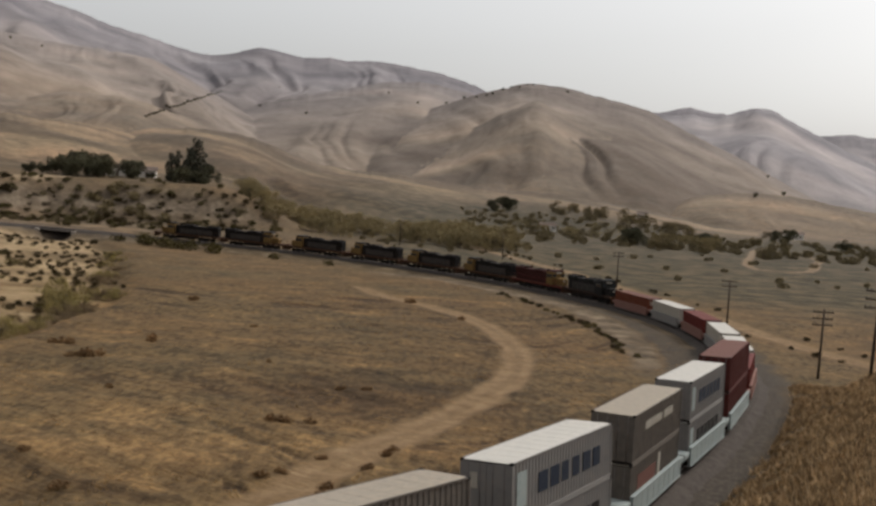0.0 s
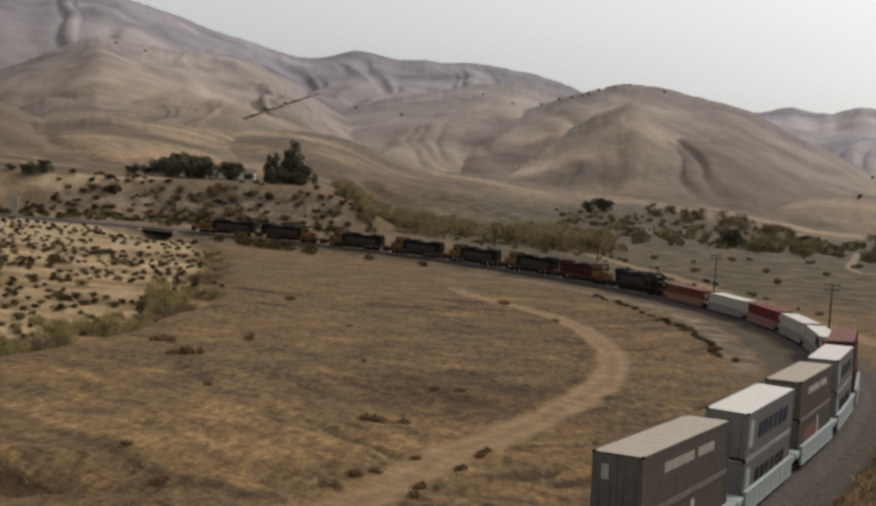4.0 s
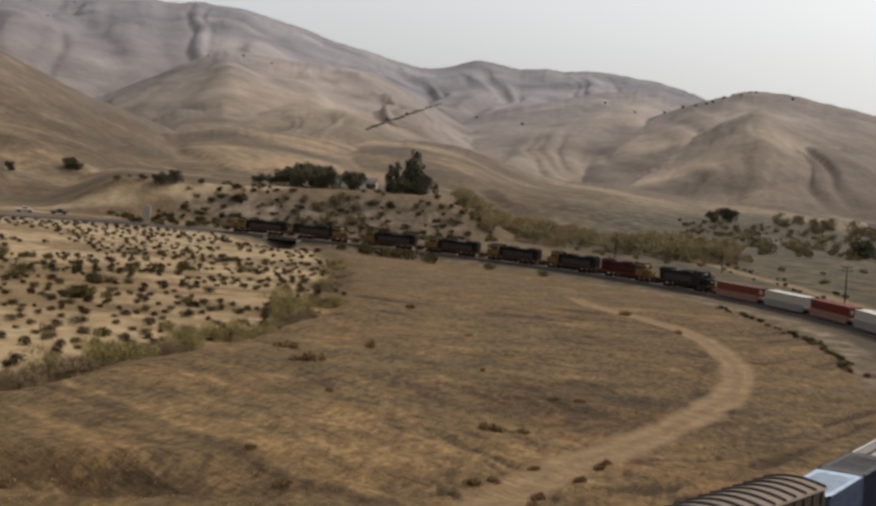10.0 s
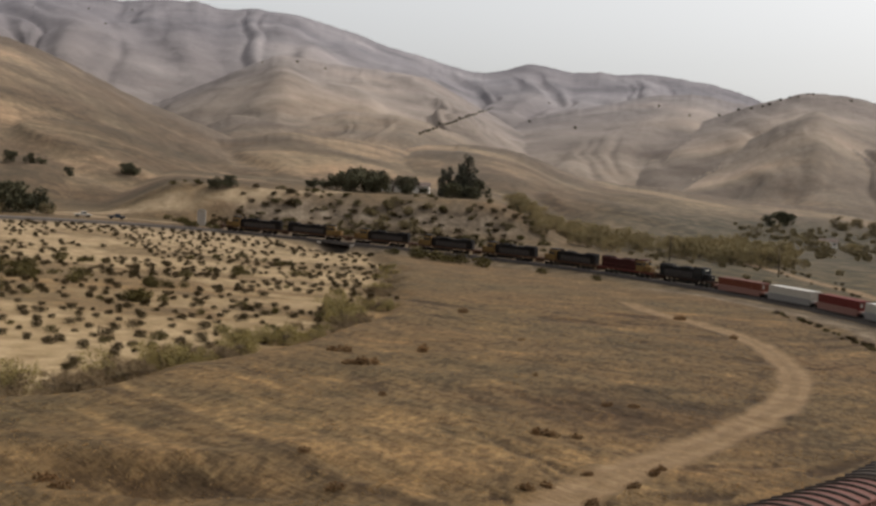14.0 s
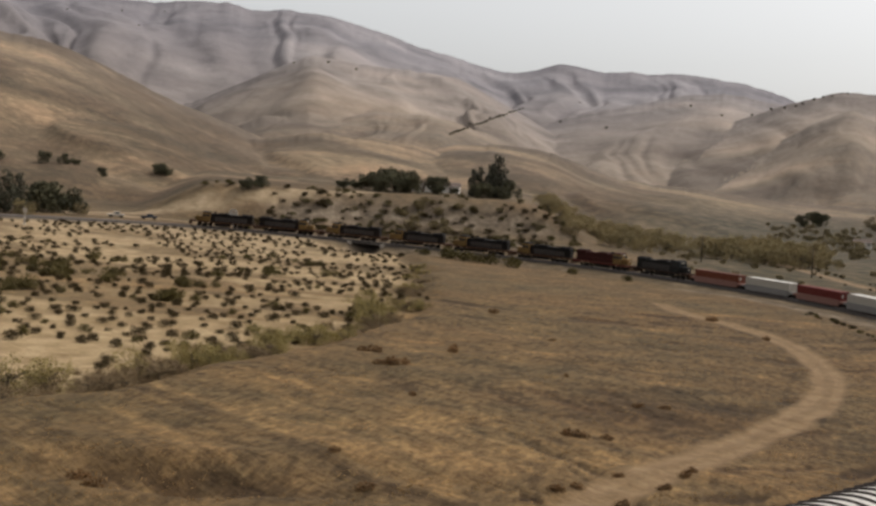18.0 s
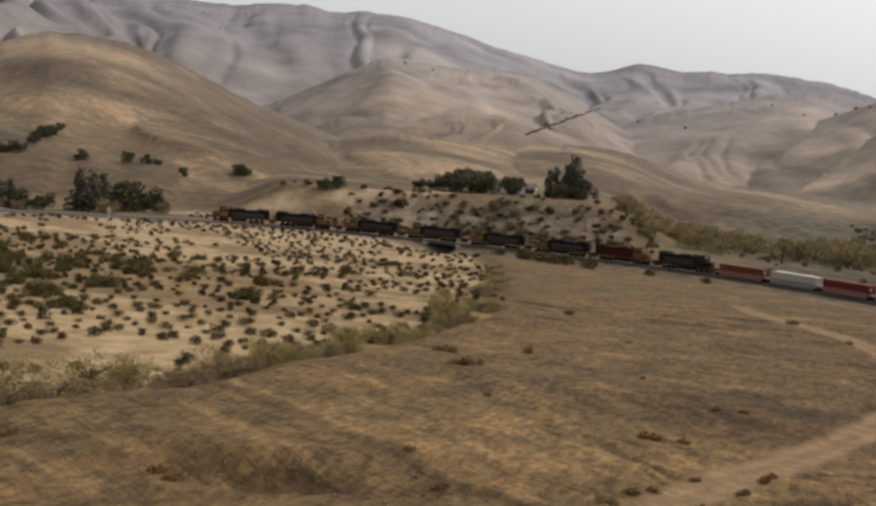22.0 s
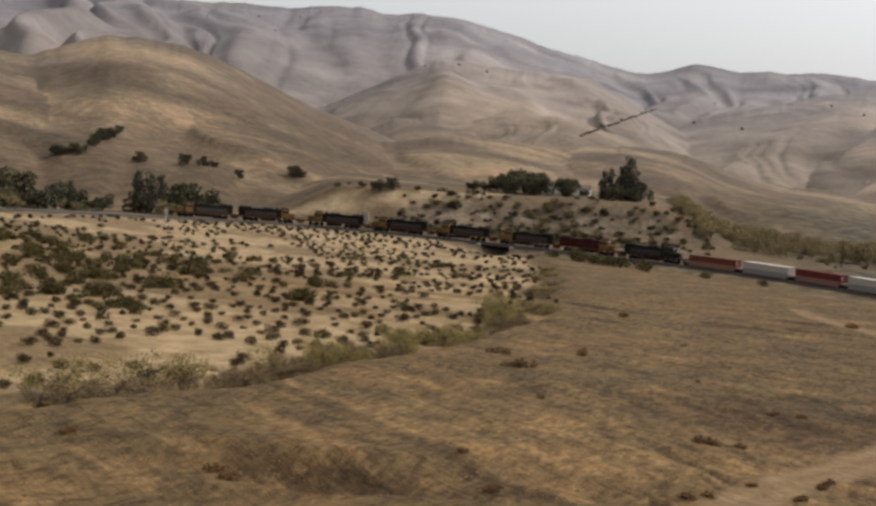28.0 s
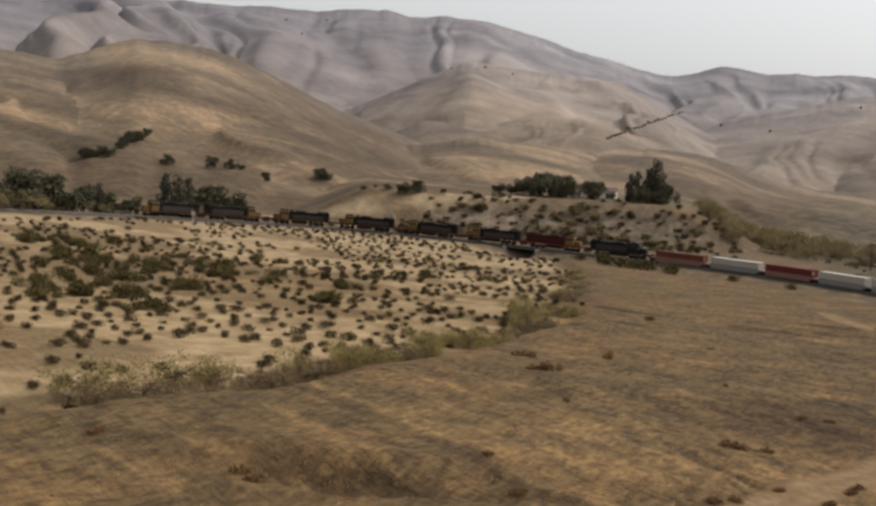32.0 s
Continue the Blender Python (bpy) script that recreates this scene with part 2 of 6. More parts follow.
# ridges: (azimuth, elevation seen from the hill) along the crest, crest distance, foot distance, spur spacing and depth
RIDGES = [
    ("far_a1", [(2, 3.5), (8, 5.0), (10.7, 5.15), (11.8, 5.5), (13.4, 5.2), (15, 5.0), (18.1, 4.35), (19.6, 4.5), (21, 4.3), (26, 4), (34, 4), (60, 4)], 4300, 3300, 0.4, 0.14),
    ("far_a0", [(6, 3.4), (10.7, 5.0), (12.3, 5.1), (13.0, 4.9), (13.9, 5.25), (14.8, 5.55), (15.8, 5.5), (16.8, 4.9), (18.9, 3.9), (20.4, 3.2), (24, 1.6), (30, 0)], 3100, 1900, 0.4, 0.14),
    ("back_c", [(-60, 7), (-45, 7.9), (-35.9, 8.4), (-34.3, 8.3), (-32.2, 8.5), (-29.7, 8.5), (-26.1, 8.8), (-24.7, 8.5), (-23.1, 8.7), (-20.8, 8.5), (-18.9, 8.1), (-16.9, 7.5), (-15.2, 7.1), (-14.35, 6.95), (-12.64, 6.5), (-11.5, 6.42), (-10.4, 6.72), (-9.5, 7.0), (-8.5, 6.95), (-7.35, 6.65), (-6.25, 6.8), (-5.1, 6.68), (-4.0, 6.8), (-2.6, 6.68), (-1.3, 6.52), (0.1, 6.3), (1.2, 5.95), (3, 5.2), (8, 3)], 2700, 1350, 0.2, 0.12),
    ("mid_c", [(-14, 2.4), (-11.6, 3.5), (-9.2, 4.4), (-6.7, 5.0), (-5.1, 5.3), (-3.2, 5.79), (-1.2, 5.95), (1.0, 5.55), (2.2, 5.2), (4, 3.5), (6, 1)], 1900, 980, 0.22, 0.1),
    ("mid_e", [(-34, 1.5), (-29, 3.2), (-26.95, 4.1), (-25.6, 4.77), (-24, 5.6), (-21.8, 6.65), (-20.1, 6.4), (-17.35, 6.25), (-14.6, 6.0), (-13.2, 5.4), (-11.8, 4.67), (-10.6, 4.1), (-8, 2.6), (-5, 1)], 1700, 900, 0.26, 0.12),
    ("mid_b", [(-7.5, 0.6), (-5.7, 1.6), (-4.4, 2.5), (-2.8, 3.9), (-0.9, 4.6), (1.6, 5.55), (3.8, 6.18), (5.4, 6.15), (7.1, 5.8), (9.9, 5.2), (12.4, 4.0), (15.1, 2.8), (17, 1.8), (18.1, 1.3), (20, 0)], 1550, 830, 0.28, 0.13),
    ("spur_b", [(-5, 0.6), (-2.5, 1.9), (0.5, 3.3), (2.5, 4.5), (4.0, 5.25), (4.6, 5.4), (5.5, 4.85), (7.2, 4.26), (8.4, 3.9), (11.2, 2.7), (12.3, 1.5), (13.5, 0.2)], 1280, 810, 0.26, 0.07),
    ("bench_e", [(-27, 2.0), (-24, 3.5), (-21, 3.45), (-18.3, 4.1), (-15.5, 4.05), (-12.7, 3.3), (-10.5, 2.6), (-8, 1.5)], 1200, 800, 0.4, 0.13),
    ("foot_b", [(10.8, 0.2), (12.35, 1.1), (13.7, 1.35), (15.8, 1.48), (17.0, 1.43), (18.4, 1.2), (20, 0.95), (24, 0.5), (30, -0.6)], 1000, 780, 0.5, 0.12),
    ("golden_d", [(-75, 3), (-60, 4.6), (-50, 5.2), (-44.15, 5.27), (-41.7, 5.0), (-40.4, 5.5), (-38.4, 6.3), (-36.6, 6.38), (-34.5, 6.2), (-32.8, 5.7), (-30.6, 4.8), (-28.3, 3.8), (-25.5, 2.9), (-22.6, 1.9), (-20.9, 1.4), (-18, 0.7), (-13, -0.4)], 900, 430, 0.5, 0.16),
    ("fold_d", [(-60, 3.4), (-50, 4.0), (-44.15, 4.05), (-42.5, 4.1), (-41.2, 4.0), (-38.8, 3.0), (-37.1, 1.8), (-36, 0.4)], 760, 430, 0.5, 0.14),
    ("shoulder_d", [(-39.5, 1.0), (-38.2, 1.9), (-37, 2.6), (-35.2, 2.95), (-33.4, 2.9), (-30.1, 2.6), (-27.4, 1.95), (-24.6, 1.1), (-21, 0.2)], 700, 410, 0.6, 0.14),
    ("spur_d", [(-28, 1.2), (-25, 2.2), (-21.3, 2.83), (-18.0, 2.7), (-15.7, 2.38), (-13.6, 1.74), (-12.5, 1.28), (-10.5, 0.4)], 820, 480, 0.5, 0.13),
    ("knoll_d", [(-18, 1.6), (-14.4, 2.68), (-12.3, 2.84), (-10.2, 2.76), (-8.8, 2.37), (-7.65, 1.9), (-6.5, 1.56), (-4.85, 1.35), (-2.6, 1.28), (1.9, 0.88), (5.8, 0.8), (8.6, 0.5), (12, 0.0), (16, -0.8)], 880, 470, 0.5, 0.12),
]


def folds(p, q, seed):
    """Rounded spurs parted by sharp ravines, 0 to about 1."""
    v = 2 * vnoise(p, q, seed) - 1
    return np.minimum((np.sqrt(v * v + 0.025) - 0.158) * 1.7, 1.0)


def ridge_height(x, y, r, az, seed, crest, d_crest, d_foot, spacing, depth):
    """Height of one ridge, and the share of its crest's height."""
    ca = np.array(crest)
    span = d_crest - d_foot
    low = np.clip((d_crest - r) / span, 0, 1.3)
    drift = az + low * (4.5 * (fbm(x / (0.6 * span), y / (0.6 * span), 3, seed + 30) - 0.5) + 0.8 * math.sin(2.3 * seed)) * 900 / d_crest
    grid = np.arange(-80, 65, 0.1)
    line = np.interp(grid, ca[:, 0], ca[:, 1], left=-4, right=-4)
    soft = np.convolve(np.pad(line, 6, mode="edge"), np.array([1, 2, 3, 4, 5, 6, 7, 6, 5, 4, 3, 2, 1]) / 49, "valid")
    el = np.interp(drift, grid, soft) + 0.14 * (fbm(az / 0.5, az * 0 + seed, 4, seed, 0.6) - 0.5) * (1 - smooth(0.0, 0.3, low))
    top = np.maximum(EYE + np.tan(np.radians(el)) * d_crest, -20)
    rim = np.maximum(EYE + np.tan(np.radians(np.interp(az, grid, soft))) * d_crest, -20)
    k = spacing * span
    along = np.radians(az) * 0.5 * (d_crest + d_foot)
    bend = fbm(x / (1.3 * span), y / (1.3 * span), 2, seed + 40) - 0.5
    wob = 1.3 * (fbm(x / (1.6 * k), y / (1.6 * k), 3, seed + 60) - 0.5)
    skew = 1.2 * bend + 0.6 * math.cos(1.9 * seed)
    d0 = d_foot + 0.35 * span * bend
    u = (r - d0) / (d_crest - d0)
    uc = np.clip(u, 0, 1)
    b1 = folds(along / k + skew * r / span + wob, r / (2.6 * span), seed + 80)
    b2 = folds(along / (0.42 * k) + (skew + 0.5 * b1) * r / span + 1.6 * wob, r / (0.8 * span) + wob, seed + 90)
    b3 = folds(along / (0.17 * k) + (1.5 * skew + b2) * r / span + 3 * wob, r / (0.36 * span) + wob, seed + 95)
    spur = 0.75 * b1 + 0.6 * b2 * (0.55 + 0.7 * b1) + 0.36 * b3 * (0.5 + 0.5 * b2)
    mid = np.sin(np.pi * uc ** 0.85) ** 0.8
    up = uc * (1.2 - 0.2 * uc)
    h = top * np.clip(up + (spur - 0.8) * depth * mid, 0, 1)
    sight = EYE + (np.minimum(top, rim) - EYE) * (r / d_crest) - 0.012 * top * (1 - uc)
    h = np.where(u < 1, np.minimum(h, np.maximum(sight, 0)), top * np.clip(1 - (u - 1) * 1.2, 0, 1))
    return np.where(u > 0, h, 0), np.clip(h / np.maximum(top, 5), 0, 1)


def ground_height(x, y, full=False):
    """Height, and masks: sand, road, stones with painted shadow, distance; with full also near, ripe grass with painted
    shade, bare and olive.
    """
    shape = np.shape(x)
    x, y = np.asarray(x, float).ravel(), np.asarray(y, float).ravel()
    r, az = np.hypot(x, y), np.degrees(np.arctan2(x, y))
    dist, foot, side = near_line(x, y, COARSE, COARSE_ARC)
    outer = np.where(side > 0, 1.0, 0.0)
    # open field and valley floor
    z = -0.55 + 0.8 * (fbm(x / 34, y / 34, 3, 11) - 0.5) + 0.3 * (fbm(x / 7, y / 7, 3, 12) - 0.5)
    z = z + 1.5 * (fbm(x / 11, y / 7, 3, 16) - 0.5) * (1 - smooth(58, 95, r)) * (1 - outer)
    z = z + 0.0045 * np.clip(36 - x, 0, 250) * (1 - outer)
    valley = 0.016 * np.clip(r - 180, 0, 500) + 0.02 * np.clip(r - 680, 0, 400)
    back = np.maximum(valley, rail_z(foot) - 0.4) + 0.025 * np.clip(r - 325, 0, 110) * (1 - smooth(-12, -2, az))
    z = z + outer * np.where(y > 60, back, 0)
    # the wash lies lower than its bank
    db, fb, sb_ = near_line(x, y, BANK)
    lo = np.where(sb_ < 0, db, -db) + 7 * (fbm(x / 16, y / 16, 3, 21) - 0.5)
    inner = (1 - outer) * (y > 20)
    sand = inner * smooth(1.5, 7.0, lo + 5 * (fbm(x / 6, y / 6, 3, 26) - 0.5))
    z = z - 1.1 * inner * smooth(-2.5, 2.0, lo) + 0.15 * inner * np.exp(-((lo + 4) / 4) ** 2)
    scrub = np.exp(-(((x + 128) / 60) ** 2 + ((y - 158) / 30) ** 2)) + 0.9 * smooth(0.52, 0.66, fbm(x / 26, y / 13, 3, 22))
    sand = sand * (1 - 0.75 * np.clip(scrub, 0, 1))
    # bluff behind the far track
    sb = smooth(-30.5, -26, az) * (1 - smooth(-11.5, -6, az))
    edge = 388 + 26 * (fbm(x / 60, y / 60, 3, 31) - 0.5)
    rise = smooth(0, 1, (r - edge + 12) / 26)
    gully = 1 - 0.35 * ridged(x / 17, y / 40, 2, 33) * 4 * rise * (1 - rise)
    z = z + outer * sb * rise * gully * (11.5 + 0.01 * (r - 388)) * (1 - smooth(560, 800, r))
    # ridges
    hill, slope = np.zeros_like(z), np.zeros_like(z)
    for i, (name, crest, d_crest, d_foot, spacing, depth) in enumerate(RIDGES):
        m = np.flatnonzero((r > d_foot - 0.25 * (d_crest - d_foot)) & (r < d_crest * 2) & (az > crest[0][0] - 2) & (az < crest[-1][0] + 2))
        if len(m):
            h, lev = ridge_height(x[m], y[m], r[m], az[m], i + 1, crest, d_crest, d_foot, spacing, depth)
            over = h > hill[m]
            slope[m] = np.where(over, i + 1 + lev * 0.999, slope[m])
            hill[m] = np.maximum(hill[m], h)
    z = np.maximum(z, np.where(hill > 0, np.maximum(hill, z * 0.8 + hill * 0.25), z))
    # the camera's hillside on the outer side of the near track
    flank = np.where(side > 0, np.clip(dist - 4.2, 0, None), 0) * (1 - smooth(98, 122, y)) * smooth(-400, -200, x)
    knob = 0.565 * flank
    knob = np.where(knob > 15, 15 + (knob - 15) * 0.25, knob)
    z = np.where((flank > 0) & (r < 600), np.maximum(z, -0.6 + knob + 0.6 * (fbm(x / 4, y / 4, 3, 13) - 0.5) * smooth(0, 5, flank)), z)
    lift = np.where(side < 0, 1 - smooth(6, 85, dist), 0) * smooth(-60, -110, x) * (y > 150) * smooth(4, 20, np.hypot(x - BRIDGE[0], y - BRIDGE[1] + 8))
    z = z + (rail_z(foot) - 1.0 - z) * lift
    # formation under the track
    bed = rail_z(foot) - 0.62
    crown = 1 - smooth(3.0, 5.8, dist)
    drop = 1 - smooth(2.9, 8.0, dist)
    z = np.where(dist < 12, z + (bed - z) * np.where(side > 0, crown, drop), z)
    gravel_and_shadow = (1 - smooth(3.4, 7.2, dist + 2.2 * (fbm(x / 3, y / 3, 2, 14) - 0.5))) * (foot < 900)
    # clean stone on the inner shoulder, brush and dust at the foot of the far bank
    shoulder = gravel_and_shadow * np.where(side < 0, 1.0, 0.0) * (y > 150) * smooth(-90, -50, x)
    sand = np.maximum(sand * np.where(side < 0, smooth(3.5, 9, dist + 6 * (fbm(x / 9, y / 9, 2, 24) - 0.5)), 1.0), 0.4 * shoulder)
    gravel_and_shadow = gravel_and_shadow * (1 - 0.45 * shoulder)
    # the opening under the bridge
    dbr = np.hypot((x - BRIDGE[0]) * 0.9, y - BRIDGE[1])
    z = np.where(dist < 8, z - 2.4 * (1 - smooth(2.2, 5.5, dbr)) * (1 - outer), z)
    # roads
    road = np.zeros_like(z)
    for line, half in ((ROAD_FIELD, 1.9), (ROAD_RIGHT, 2.2), (ROAD_LOOP, 1.6), (ROAD_BLUFF, 3.4), (ROAD_FAR, 2.6)):
        near = (np.abs(x - line[:, 0].mean()) < np.ptp(line[:, 0]) / 2 + 25) & (np.abs(y - line[:, 1].mean()) < np.ptp(line[:, 1]) / 2 + 25)
        if near.any():
            dr, fr, _ = near_line(x[near], y[near], line)
            w = half * (0.8 + 0.5 * fbm(x[near] / 4, y[near] / 4, 2, 15))
            q = 1 - smooth(0.6, 1.2, dr / w)
            q = q * (0.75 + 0.25 * smooth(0.12, 0.35, dr / half))
            road[near] = np.maximum(road[near], q)
    z = z - 0.12 * road
    pale = (x < -120) & (y > 305)
    sand = np.maximum(sand, np.where(pale, 0.9 * road, 0))
    road = np.where(pale, 0.1 * road, road)
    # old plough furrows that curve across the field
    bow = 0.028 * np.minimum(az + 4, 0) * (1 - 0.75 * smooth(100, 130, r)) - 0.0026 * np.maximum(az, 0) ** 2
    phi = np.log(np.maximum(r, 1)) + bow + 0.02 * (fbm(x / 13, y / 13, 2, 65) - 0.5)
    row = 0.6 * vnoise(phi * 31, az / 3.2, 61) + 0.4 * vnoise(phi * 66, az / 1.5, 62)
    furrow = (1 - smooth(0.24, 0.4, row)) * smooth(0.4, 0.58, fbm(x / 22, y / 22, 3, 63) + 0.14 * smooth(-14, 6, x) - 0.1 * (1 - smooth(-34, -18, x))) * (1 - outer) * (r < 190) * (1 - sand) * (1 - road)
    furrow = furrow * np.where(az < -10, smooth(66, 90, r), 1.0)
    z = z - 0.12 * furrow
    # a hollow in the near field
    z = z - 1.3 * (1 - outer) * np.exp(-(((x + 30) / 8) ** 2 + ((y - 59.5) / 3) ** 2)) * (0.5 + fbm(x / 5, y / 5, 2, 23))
    # service ledge inside the bend
    ledge = (side < 0) & (dist > 4.0) & (dist < 16) & (y > 118) & (y < 262) & (x > -20)
    stone = np.where(ledge, smooth(7.4, 9.0, dist) * (1 - smooth(12.0, 13.8, dist + 2 * smooth(150, 125, y) + 2 * (fbm(x / 4, y / 4, 2, 67) - 0.5))) * smooth(118, 132, y), 0)
    stone = np.maximum(stone, 0.85 * (side < 0) * (y > 200) * (x < 20) * smooth(2.2, 3.4, dist) * (1 - smooth(5.5, 9.5, dist + 3 * (fbm(x / 6, y / 6, 3, 66) - 0.5))))
    # dark strip inside the bend paints the train's shadow into this mask
    gravel_and_shadow = np.maximum(gravel_and_shadow, np.where(ledge, 0.8 * (1 - smooth(7.0, 8.6, dist)), 0)) * (1 - 0.8 * stone)
    # distance from the hill; the hills' haze colour follows it
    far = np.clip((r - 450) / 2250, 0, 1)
    if full:
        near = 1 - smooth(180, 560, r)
        wobble = 0.5 + fbm(x / 8, y / 8, 3, 17)
        gold_and_shade = np.exp(-(((x + 17) / 15) ** 2 + ((y - 78) / 11) ** 2) * wobble) + 0.25 * np.exp(-(((x + 2) / 9) ** 2 + ((y - 62) / 9) ** 2) * wobble) - 0.35 * np.exp(-(((x - 8) / 18) ** 2 + ((y - 175) / 45) ** 2) * wobble)
        # darker in the hollow and in patches of the field
        gold_and_shade = gold_and_shade - 1.0 * np.exp(-(((x + 30) / 9) ** 2 + ((y - 59.5) / 3.5) ** 2) * wobble) - 0.6 * np.exp(-(((x + 4) / 14) ** 2 + ((y - 98) / 10) ** 2) * wobble)
        gold_and_shade = gold_and_shade - 0.55 * np.exp(-(((x + 9) / 7) ** 2 + ((y - 84) / 13) ** 2) * wobble) - 0.3 * np.exp(-(((x + 2) / 12) ** 2 + ((y - 118) / 22) ** 2) * wobble)
        # shade of the furrows painted dark, the rows between painted lighter
        gold_and_shade = gold_and_shade - 1.25 * furrow + 0.9 * (smooth(0.62, 0.8, row) * (1 - outer) * (r < 200)) * smooth(0.4, 0.6, fbm(x / 18, y / 18, 3, 64))
        # a faint cart track down the near field, its lower bank's shade painted dark
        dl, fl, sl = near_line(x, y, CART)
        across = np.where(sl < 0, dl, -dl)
        gold_and_shade = gold_and_shade + (r < 130) * (0.8 * np.exp(-((across - 0.4) / 1.1) ** 2) - 0.9 * np.exp(-((across + 1.9) / 1.0) ** 2))
        # bands of ripe and grazed grass that follow the slopes, dark brush on the high crests
        level, which = slope % 1.0, slope // 1
        bands = fbm(az / 9, level * 5 + az / 12, 3, 18) - 0.5 + np.where(which >= 10, 0.6, 0.22) * (fbm(az / 3.5, level * 17 + az / 2.5, 3, 19) - 0.5)
        brush = np.where(which == 3, smooth(0.62, 0.9, level + 0.5 * (fbm(x / 160, y / 160, 4, 27) - 0.5)), 0) + np.where(which == 6, smooth(4.5, 7, az + 5 * (fbm(x / 120, y / 120, 3, 28) - 0.5)) * smooth(0.2, 0.4, level), 0)
        streak = smooth(0.72, 0.95, ridged(az / 14 + which, level * 5.5 + az / 30 + 0.6 * fbm(az / 5, level * 3, 3, 29), 2, 30))
        gold_and_shade = np.where(slope > 0, smooth(0, 0.1, level) * (bands * np.where(which >= 10, 3.6, 2.0) + np.where((which >= 10) & (which <= 12), 0.8, 0.2) * streak) - np.where(which >= 14, 0.15, 0.05) - np.where((which >= 10) & (which <= 12), 0.22 * (1 - smooth(0.25, 0.6, level)), 0) - 0.5 * brush - np.where(which == 3, 0.55 * smooth(-20, -34, az), 0), gold_and_shade)
        gold_and_shade = np.where(slope > 0, np.maximum(gold_and_shade, -0.55), gold_and_shade)
        bare = outer * sb * smooth(-25, -22, az) * np.clip(4 * rise * (1 - rise), 0, 1) + outer * smooth(-25, -22, az) * (1 - smooth(-12, -6, az)) * smooth(330, 345, r) * (1 - smooth(372, 384, r)) * 0.6
        bare = np.maximum(bare, stone)
        olive = outer * smooth(-8, 0, az) * smooth(200, 260, r) * (1 - smooth(620, 800, r))
        return [v.reshape(shape) for v in (z, sand, road, gravel_and_shadow, far, near, np.clip(gold_and_shade * 0.5 + 0.5, 0, 1), np.clip(bare, 0, 1), olive)]
    return [v.reshape(shape) for v in (z, sand, road, gravel_and_shadow, far)]


def height(x, y):
    return float(ground_height(np.array([x]), np.array([y]))[0][0])


def terrain():
    az = np.concatenate([np.linspace(-180, -52, 40, endpoint=False), np.arange(-50, 26, 0.1), np.linspace(27, 180, 46, endpoint=False)])
    rad = np.concatenate([[0.05, 3, 6, 9, 12, 15, 18, 21, 24, 27, 30], 33 * np.exp(np.arange(0, 1, 1 / 540) * math.log(4700 / 33)), [4750]])
    A, R = np.meshgrid(np.radians(az), rad)
    X, Y = R * np.sin(A) + 0.7 * (R < 2), R * np.cos(A) - 0.5 * (R < 2)
    Z, sand, road, gravel_and_shadow, far, near, gold_and_shade, bare, olive = ground_height(X, Y, True)
    nr, na = X.shape
    verts = np.stack([X, Y, Z], -1).reshape(-1, 3)
    i = np.arange(nr - 1)[:, None] * na
    j = np.arange(na)[None, :]
    jn = (j + 1) % na
    quads = np.stack([i + j, i + na + j, i + na + jn, i + jn], -1).reshape(-1, 4)
    me = bpy.data.meshes.new("ground")
    me.vertices.add(len(verts))
    me.vertices.foreach_set("co", verts.ravel())
    me.loops.add(len(quads) * 4)
    me.loops.foreach_set("vertex_index", quads.ravel())
    me.polygons.add(len(quads))
    me.polygons.foreach_set("loop_start", np.arange(len(quads)) * 4)
    me.polygons.foreach_set("use_smooth", np.ones(len(quads), bool))
    me.update(calc_edges=True)
    me.validate()
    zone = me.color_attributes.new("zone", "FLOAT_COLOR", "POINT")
    zone.data.foreach_set("color", np.stack([sand, road, gravel_and_shadow, far], -1).reshape(-1, 4).ravel())
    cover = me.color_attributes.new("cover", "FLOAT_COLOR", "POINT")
    cover.data.foreach_set("color", np.stack([near, gold_and_shade, bare, olive], -1).reshape(-1, 4).ravel())
    me.materials.append(ground_material())
    return tagged(new("ground", me), "dry grassland valley with sandy wash and bare hills", "ground", kind="structure")


